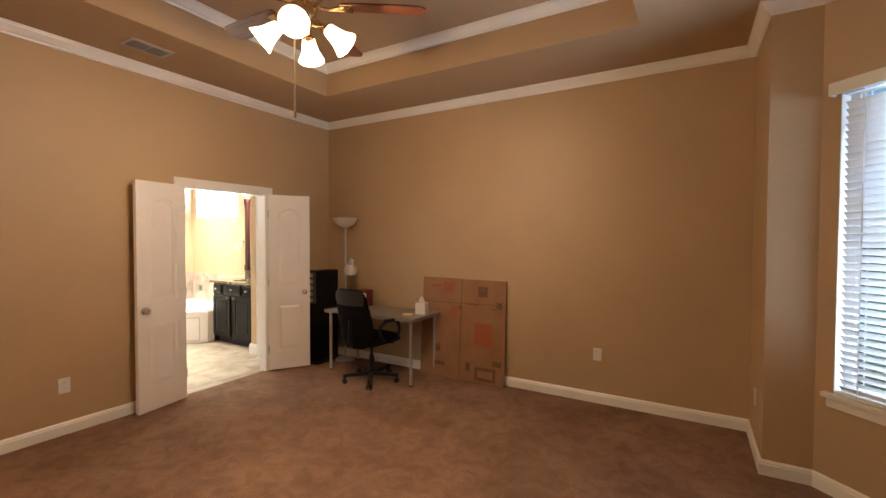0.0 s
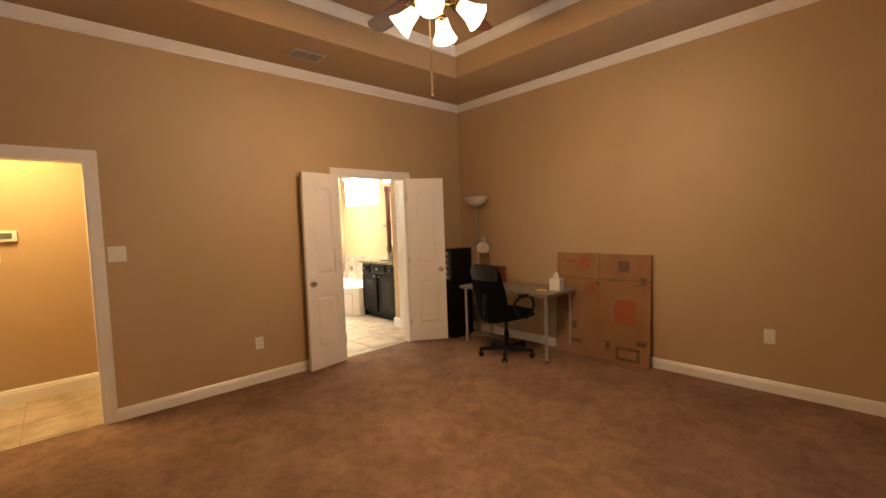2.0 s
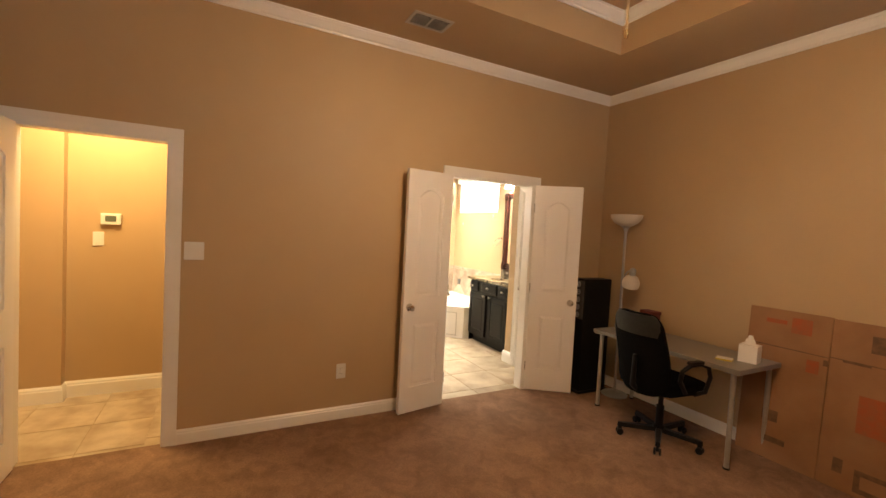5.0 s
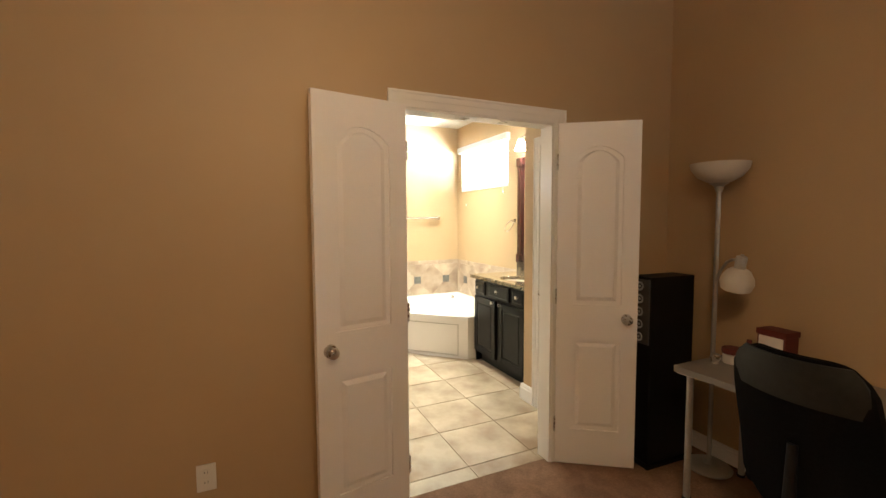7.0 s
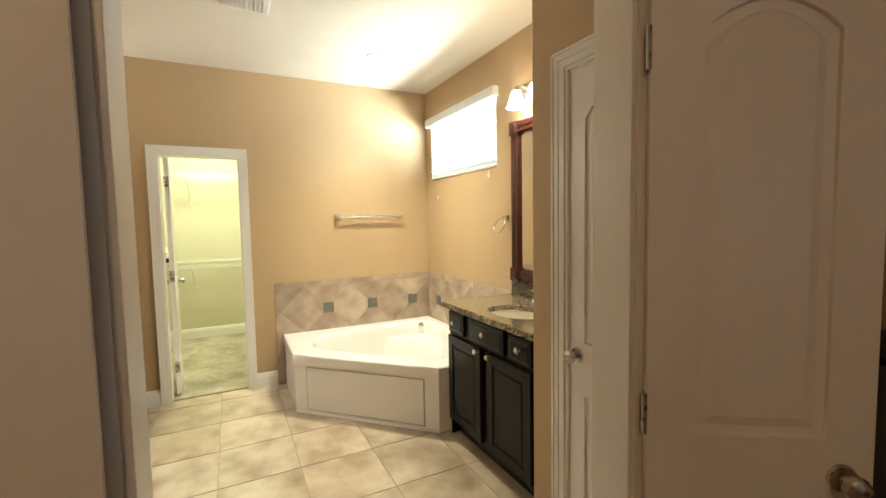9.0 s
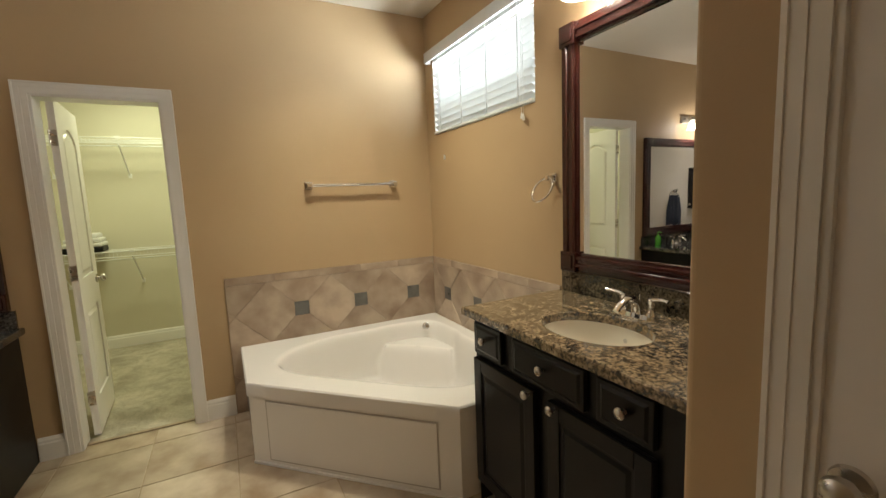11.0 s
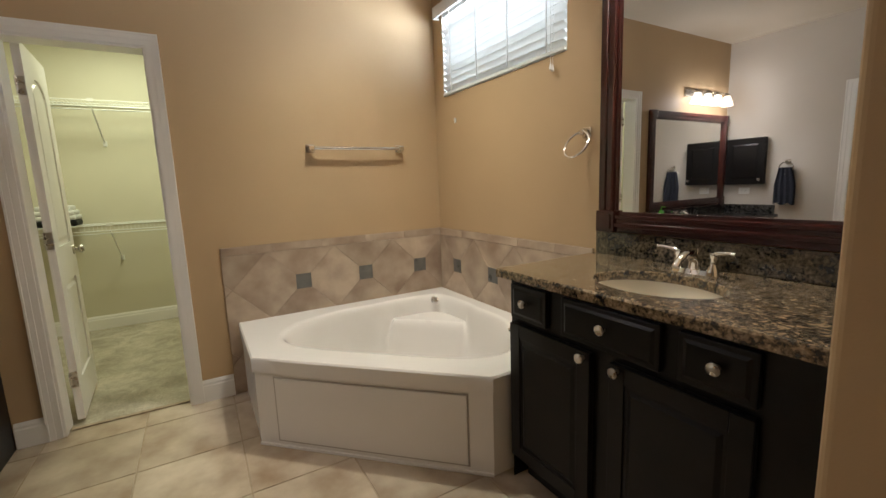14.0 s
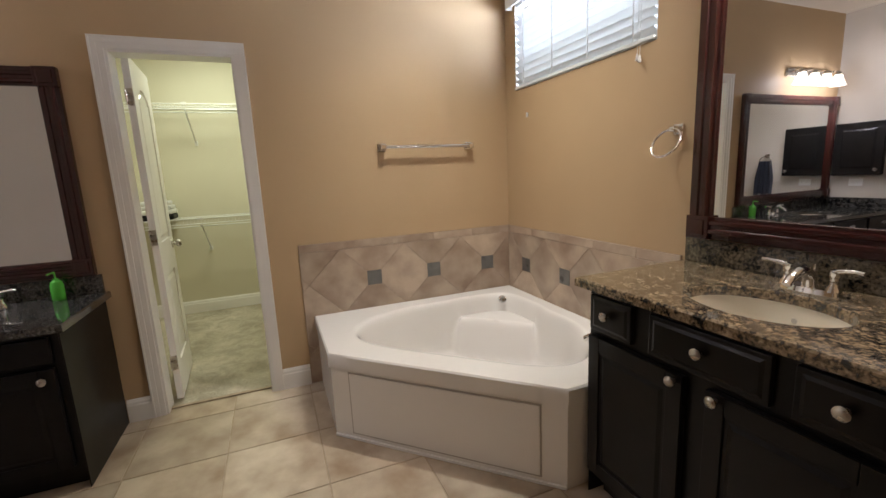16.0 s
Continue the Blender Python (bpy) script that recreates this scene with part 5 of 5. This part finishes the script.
def faucet(m, label):
    """A two-handle centre set; the spout reaches along local -y."""
    f = thing("faucet", m, label, "faucet")
    bm = bmesh.new()
    prism(bm, [(0.085 * math.cos(t) * (1 if abs(math.cos(t)) < 0.9 else 0.98), 0.028 * math.sin(t)) for t in [2 * math.pi * i / 28 for i in range(28)]], 0, 0.016, 0.004)
    part("base", bm, CHROME, f, "", True)
    part("spout", tube(bmesh.new(), [(0, 0, 0.012), (0, -0.004, 0.045), (0, -0.022, 0.068), (0, -0.065, 0.070), (0, -0.100, 0.052), (0, -0.115, 0.036)], [0.022, 0.019, 0.017, 0.015, 0.013, 0.012], 12), CHROME, f, "arched chrome spout", True)
    part("lift_rod", tube(bmesh.new(), [(0, 0.016, 0.014), (0, 0.018, 0.085)], 0.003, 6), CHROME, f)
    for s in (-1, 1):
        h = part("handle", lathe(bmesh.new(), [(0.021, 0.012), (0.019, 0.022), (0.012, 0.034), (0.011, 0.055), (0.015, 0.062), (0.014, 0.078), (0, 0.084)], 16, pose(s * 0.062, 0, 0)), CHROME, f, "", True)
        part("lever", tube(bmesh.new(), [(s * 0.062, 0, 0.072), (s * 0.085, -0.004, 0.080), (s * 0.115, -0.008, 0.084), (s * 0.135, -0.010, 0.082)], [0.010, 0.007, 0.006, 0.0075], 10), CHROME, h, "", True)
    return f


VX0, VX1, VY, VTOP = -5.922, WING_X - 0.002, 3.695, 0.918
v = thing("vanity_cabinet", pose(0, VY, 0), "espresso wooden vanity cabinet with nickel knobs", "vanity cabinet")
hollow(v, VX0, 0.0, 0.10, VX1, YC - VY - 0.002, VTOP - 0.035)
part("toe_kick", boxed(VX0 + 0.02, 0.06, 0, VX1, YC - VY - 0.01, 0.10), ESPRESSO, v)
part("side_panel", boxed(VX0 - 0.004, 0.001, 0.0, VX0, YC - VY - 0.01, VTOP - 0.035), ESPRESSO, v)
for x0, x1, kx in ((-5.908, -5.712, -5.815), (-5.638, -5.274, -5.456), (-5.225, -5.036, -5.122)):
    f = front(v, "drawer", x0, x1, 0.725, 0.862, False)
    part("field", prism(bmesh.new(), [(x0 + 0.015, 0.740), (x1 - 0.015, 0.740), (x1 - 0.015, 0.847), (x0 + 0.015, 0.847)], -0.019, -0.023, 0.010, "y"), ESPRESSO, f)
    pull(f, kx, 0.800, -0.022)
for x0, x1, kx in ((-5.908, -5.506, -5.532), (-5.432, -5.034, -5.400)):
    f = front(v, "door", x0, x1, 0.125, 0.702, True)
    pull(f, kx, 0.683, -0.025)
SINK_C = (-5.435, 3.895)
t = tagged(part("countertop", top_with_hole(-5.965, VX1, 3.648, YC - 0.001, VTOP - 0.034, VTOP, SINK_C, 0.212, 0.158), GRANITE), "polished brown speckled granite vanity countertop", "countertop")
t = thing("backsplash", pose(0, 0, 0), "dark speckled granite backsplash strip behind the sink", "backsplash")
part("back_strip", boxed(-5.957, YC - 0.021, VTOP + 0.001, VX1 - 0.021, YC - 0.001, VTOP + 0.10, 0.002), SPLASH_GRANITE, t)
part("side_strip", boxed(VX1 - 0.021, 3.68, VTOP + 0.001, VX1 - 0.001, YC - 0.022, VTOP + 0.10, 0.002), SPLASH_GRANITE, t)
sink(pose(*SINK_C, VTOP - 0.0345), 0.222, 0.168, "cream oval undermount porcelain sink in the granite top")
faucet(pose(-5.44, 4.125, VTOP), "chrome two handle faucet behind the oval sink")

LX, LZ, LY0, LY1 = -6.895, 0.785, YD + 0.002, 1.69
v = thing("vanity_cabinet", Matrix.Translation((LX, 0, 0)) @ pose(0, 0, 0, 0, 0, 90), "low espresso vanity cabinet with a dark granite top", "vanity cabinet")
dp = LX - XC
hollow(v, LY0, 0, 0.10, LY1, dp - 0.002, LZ - 0.035)
part("toe_kick", boxed(LY0, 0.06, 0, LY1 - 0.01, dp - 0.01, 0.10), ESPRESSO, v)
part("side_panel", boxed(LY1, 0.001, 0.0, LY1 + 0.005, dp - 0.01, LZ - 0.035), ESPRESSO, v)
for y0, y1 in ((0.20, 0.62), (0.68, 1.18), (1.24, 1.66)):
    f = front(v, "drawer", y0, y1, 0.62, 0.73, False)
    pull(f, (y0 + y1) / 2, 0.675, -0.020)
    f = front(v, "door", y0, y1, 0.125, 0.595, True)
    pull(f, y1 - 0.04, 0.55, -0.025)
LS = (XC + 0.29, 0.95)
tagged(part("countertop", top_with_hole(XC + 0.001, LX + 0.035, YD + 0.001, 1.722, LZ - 0.034, LZ, LS, 0.158, 0.212), DARK_GRANITE), "dark grey speckled granite countertop of the second vanity", "countertop")
t = thing("backsplash", pose(0, 0, 0), "dark speckled granite backsplash of the second vanity", "backsplash")
part("back_strip", boxed(XC + 0.001, YD + 0.022, LZ + 0.001, XC + 0.021, 1.70, LZ + 0.10, 0.002), DARK_GRANITE, t)
part("side_strip", boxed(XC + 0.001, YD + 0.001, LZ + 0.001, LX, YD + 0.021, LZ + 0.10, 0.002), DARK_GRANITE, t)
sink(Matrix.Translation((*LS, LZ - 0.0345)) @ pose(0, 0, 0, 0, 0, 90), 0.222, 0.168, "cream oval undermount porcelain sink of the second vanity")
faucet(Matrix.Translation((XC + 0.105, 0.95 + 0.30, LZ)) @ pose(0, 0, 0, 0, 0, 90), "chrome two handle faucet of the second vanity")
so = thing("soap_bottle", Matrix.Translation((XC + 0.085, 1.53, LZ)) @ Matrix.Scale(0.85, 4), "green hand soap bottle with a pump", "soap bottle")
part("bottle", lathe(bmesh.new(), [(0, 0), (0.030, 0.0), (0.034, 0.006), (0.034, 0.09), (0.028, 0.115), (0.014, 0.125), (0.014, 0.135), (0, 0.135)], 18), GREEN, so, "translucent green bottle", True)
part("pump", tube(bmesh.new(), [(0, 0, 0.135), (0, 0, 0.17), (0.005, -0.004, 0.172), (0.04, -0.02, 0.166)], 0.005, 8), GREEN, so, "", True)


# ---- framed mirrors ----
def framed_mirror(m, w, h, label, rail):
    """A wall mirror, its back on local y 0, centred on local x; z from 0 to h."""
    t = thing("wall_mirror", m, label, "mirror")
    fw = 0.088
    part("glass", boxed(-w / 2 + fw - 0.012, -0.014, fw - 0.012, w / 2 - fw + 0.012, -0.004, h - fw + 0.012), MIRROR, t, "clear mirror glass")
    steps = ((0.0, 0.020, 0.030), (0.024, 0.038, 0.042), (0.042, 0.056, 0.034), (0.060, 0.072, 0.040), (0.076, fw, 0.024))
    prof = [(0.0, 0.001)] + [q for a, b, d in steps for q in ((a, d), (b, d))] + [(fw, 0.001)]
    for s in (-1, 1):
        part("stile", prism(bmesh.new(), [(s * (w / 2 - a), -d) for a, d in prof], fw + 0.006, h - fw - 0.006), CHERRY, t)
    for bottom in (True, False):
        part("rail", prism(bmesh.new(), [(-d, a if bottom else h - a) for a, d in prof], -w / 2 + fw + 0.006, w / 2 - fw - 0.006, 0, "x"), rail, t)
        for s in (-1, 1):
            x = sorted((s * w / 2 + s * 0.002, s * (w / 2 - fw - 0.005)))
            z = (-0.002, fw + 0.005) if bottom else (h - fw - 0.005, h + 0.002)
            bm = boxed(x[0], -0.046, z[0], x[1], -0.001, z[1], 0.004)
            box(bm, x[0] + 0.016, -0.052, z[0] + 0.016, x[1] - 0.016, -0.045, z[1] - 0.016, 0.004)
            part("corner_block", bm, CHERRY, t)
    return t


framed_mirror(pose(-5.428, YC, 1.024), 1.02, 1.128, "large mirror in a dark cherry frame over the vanity", CHERRY_H)
framed_mirror(Matrix.Translation((XC, 0.935, 0.888)) @ pose(0, 0, 0, 0, 0, 90), 1.49, 1.05, "wide mirror in a dark cherry frame over the second vanity", CHERRY_H)


def vanity_light(m, label, watts, color):
    t = thing("vanity_light", m, label, "wall light")
    part("back_plate", boxed(-0.36, -0.022, -0.04, 0.36, -0.001, 0.04, 0.008), NICKEL, t)
    for i in range(4):
        x = -0.30 + 0.20 * i
        part("arm", tube(bmesh.new(), [(x, -0.02, 0.0), (x, -0.07, 0.02), (x, -0.105, 0.015), (x, -0.115, -0.01)], 0.008, 8), NICKEL, t, "", True)
        part("holder", lathe(bmesh.new(), [(0, 0.01), (0.020, 0.008), (0.030, -0.012), (0.030, -0.022), (0, -0.022)], 16, pose(x, -0.115, 0.0)), NICKEL, t, "", True)
        part("glass_shade", lathe(bmesh.new(), [(0.028, -0.015), (0.034, -0.03), (0.046, -0.075), (0.062, -0.115), (0.068, -0.125), (0.065, -0.125), (0.043, -0.076), (0.031, -0.032), (0.025, -0.017)], 22, pose(x, -0.115, 0.0)), VSHADE, t, "lit frosted bell shade", True)
        lamp("vanity_bulb", "POINT", m @ Vector((x, -0.115, -0.085)), watts, color, 0.03)
    return t


vanity_light(pose(-5.455, YC, 2.335), "nickel bar light with four lit bell shades over the mirror", VANITY_WATTS, (1.0, 0.93, 0.80))
vanity_light(Matrix.Translation((XC, 0.71, 2.155)) @ pose(0, 0, 0, 0, 0, 90), "nickel bar light with four lit bell shades over the second mirror", VANITY_WATTS * 1.6, (1.0, 0.96, 0.92))


# ---- bath fittings ----
tb = thing("towel_bar", Matrix.Translation((XC, 0, 1.52)) @ pose(0, 0, 0, 0, 0, 90), "chrome towel bar on the tan wall above the tub", "towel bar")
for y in (3.30, 3.925):
    bm = boxed(y - 0.026, -0.010, -0.026, y + 0.026, -0.0005, 0.026, 0.004)
    box(bm, y - 0.017, -0.070, -0.017, y + 0.017, -0.009, 0.017, 0.005)
    part("post", bm, CHROME, tb)
part("bar", tube(bmesh.new(), [(3.31, -0.055, 0), (3.915, -0.055, 0)], 0.0115, 12), CHROME, tb, "", True)


def towel_ring(m, label, swing):
    t = thing("towel_ring", m, label, "towel ring")
    bm = boxed(-0.024, -0.010, -0.024, 0.024, -0.0005, 0.024, 0.004)
    box(bm, -0.013, -0.050, -0.013, 0.013, -0.009, 0.013, 0.004)
    part("mount", bm, CHROME, t)
    part("ring", tube(bmesh.new(), [(0.066 * math.sin(2 * math.pi * i / 32), -0.045 - swing * 0.066 * (1 - math.cos(2 * math.pi * i / 32)), (1 - swing ** 2) ** 0.5 * 0.066 * (math.cos(2 * math.pi * i / 32) - 1)) for i in range(32)], 0.0055, 10, True), CHROME, t, "", True)
    return t


towel_ring(pose(-6.03, YC, 1.475), "empty chrome towel ring beside the framed mirror", 0.5)
towel_ring(pose(-6.80, YD, 1.36, 0, 0, 180), "chrome towel ring holding a navy towel", 0.1)
tw = thing("hand_towel", pose(-6.80, YD + 0.05, 0.90), "navy terry hand towel hanging from the ring", "towel")
bm = bmesh.new()
NXT, NZT = 16, 14
lay = []
for side in (1, -1):
    g = []
    for j in range(NZT + 1):
        vv = j / NZT
        wdt = 0.092 - 0.035 * max(0, vv - 0.5) * 2
        g.append([bm.verts.new(((-1 + 2 * i / NXT) * wdt, side * (0.022 + 0.007 * math.sin(i * 1.3 + j * 0.15)) - 0.002, 0.40 * vv + (0.012 * math.sin(i * 0.7) if j == 0 else 0))) for i in range(NXT + 1)])
    lay.append(g)
for g in lay:
    for j in range(NZT):
        for i in range(NXT):
            bm.faces.new((g[j][i], g[j][i + 1], g[j + 1][i + 1], g[j + 1][i]))
for j in range(NZT):
    for i in (0, NXT):
        bm.faces.new((lay[0][j][i], lay[0][j + 1][i], lay[1][j + 1][i], lay[1][j][i]))
for i in range(NXT):
    for j in (0, NZT):
        bm.faces.new((lay[0][j][i], lay[0][j][i + 1], lay[1][j][i + 1], lay[1][j][i]))
bmesh.ops.recalc_face_normals(bm, faces=bm.faces[:])
part("towel", bm, TOWEL, tw, "", True)

mc = thing("medicine_cabinet", Matrix.Translation((-7.21, YD, 1.125)) @ pose(0, 0, 0, 0, 0, 180), "small espresso wall cabinet with one raised panel door", "wall cabinet")
part("carcass", boxed(-0.20, -0.045, 0, 0.20, -0.001, 0.525, 0.002), ESPRESSO, mc)
f = part("door", boxed(-0.205, -0.064, -0.004, 0.205, -0.046, 0.529, 0.004), ESPRESSO, mc)
part("field", prism(bmesh.new(), [(-0.14, 0.065), (0.14, 0.065), (0.14, 0.46), (-0.14, 0.46)], -0.064, -0.070, 0.018, "y"), ESPRESSO, f)
pull(f, -0.165, 0.05, -0.064)
cl = thing("cord_cleat", pose(-7.189, YC, 1.695), "small white cord cleat on the tan wall", "cleat")
part("cleat", boxed(-0.007, -0.012, -0.016, 0.007, -0.0005, 0.016, 0.003), PLASTIC_W, cl)


# ---- closet fittings ----
def wire_shelf(z, y0, y1, label):
    t = thing("wire_shelf", pose(-9.68, 0, z), label, "shelf", "closet wire shelves")
    d = 0.31
    for nm, x, zz in (("front_rail", d, 0.0), ("lip_rail", d, -0.05), ("back_rail", 0.015, 0.0), ("mid_rail", d / 2, -0.004), ("hang_rail", d - 0.02, -0.075)):
        part(nm, tube(bmesh.new(), [(x, y0, zz), (x, y1, zz)], 0.0045 if nm != "hang_rail" else 0.006, 6), WIRE, t)
    me = mesh_of("wire", tube(bmesh.new(), [(0.005, 0, 0.005), (d + 0.001, 0, 0.005), (d + 0.005, 0, -0.052)], 0.0016, 5), WIRE)
    n = int((y1 - y0) / 0.03)
    for i in range(min(n, 90)):
        w = new("wire", me)
        w.parent = t
        w.matrix_basis = pose(0, y0 + 0.015 + i * 0.03, 0)
    for y in (1.35, 1.94, 2.75):
        b = part("brace", tube(bmesh.new(), [(d - 0.01, y, -0.052), (0.012, y + 0.02, -0.33)], 0.006, 8), WIRE, t, "diagonal support brace")
        part("brace_clip", boxed(0.001, y + 0.005, -0.36, 0.016, y + 0.035, -0.315, 0.002), WIRE, b)
        part("rail_clip", boxed(d - 0.012, y - 0.02, -0.012, d + 0.010, y + 0.02, 0.016, 0.002), PLASTIC_W, b)
    return t


wire_shelf(2.085, 1.03, 3.47, "white vinyl coated wire shelf high in the closet")
wire_shelf(1.015, 1.03, 3.47, "white vinyl coated wire shelf low in the closet")
ln = thing("folded_linen", pose(-9.50, 1.57, 1.022), "folded white linen on a dark bag on the wire shelf", "linen")
bm = bmesh.new()
for i, (w, dd) in enumerate(((0.15, 0.12), (0.14, 0.115), (0.12, 0.10))):
    box(bm, -dd, -w, 0.055 + i * 0.042, dd, w, 0.095 + i * 0.042, 0.016)
part("linen", bm, LINEN, ln, "", True)
part("bag", boxed(-0.12, -0.16, 0.0, 0.12, 0.15, 0.054, 0.02), PLASTIC_K, ln, "black bag")
tagged(part("threshold_strip", boxed(XC - 0.07, CLOSET_DOOR[0] + 0.018, 0.0, XC - 0.045, CLOSET_DOOR[1] - 0.018, 0.010, 0.003), GROUT), "narrow strip between tile and closet carpet", "threshold", "", "structure")

# ---- tiled floors ----
def tiled(name, x0, y0, x1, y1, phase, pitch, label):
    base = setting(name, boxed(x0, y0, -0.12, x1, y1, -0.003), GROUT, label, "tile floor")
    cache = {}
    ix0, ix1 = math.floor((x0 - phase[0]) / pitch), math.ceil((x1 - phase[0]) / pitch)
    iy0, iy1 = math.floor((y0 - phase[1]) / pitch), math.ceil((y1 - phase[1]) / pitch)
    for i in range(ix0, ix1):
        for j in range(iy0, iy1):
            a, b = max(x0, phase[0] + i * pitch + 0.0025), min(x1, phase[0] + (i + 1) * pitch - 0.0025)
            c, d = max(y0, phase[1] + j * pitch + 0.0025), min(y1, phase[1] + (j + 1) * pitch - 0.0025)
            if b - a < 0.01 or d - c < 0.01:
                continue
            key = (round(b - a, 4), round(d - c, 4))
            if key not in cache:
                w, h = key[0] / 2, key[1] / 2
                bm = prism(bmesh.new(), [(-w, -h), (w, -h), (w, h), (-w, h)], -0.008, 0.0, 0.0015)
                cache[key] = mesh_of("tile", bm, TILE)
            ob = new("tile", cache[key])
            ob.parent = base
            ob.matrix_basis = pose((a + b) / 2, (c + d) / 2, 0.0)
    return base


tiled("floor_bath", XC - 0.06, 0.04, XA2 + 0.06, 4.25, (-6.88, 2.256), 0.445, "beige stone tile floor with pale grout")
tiled("floor_hall", -5.35, -2.2, XA2 + 0.06, 0.04, (-5.02, -0.33), 0.445, "beige stone tile floor of the hall")
ground = setting("ground", boxed(-400, -400, -0.42, 400, 400, -0.20), GROUND, "green lawn outside", "ground")
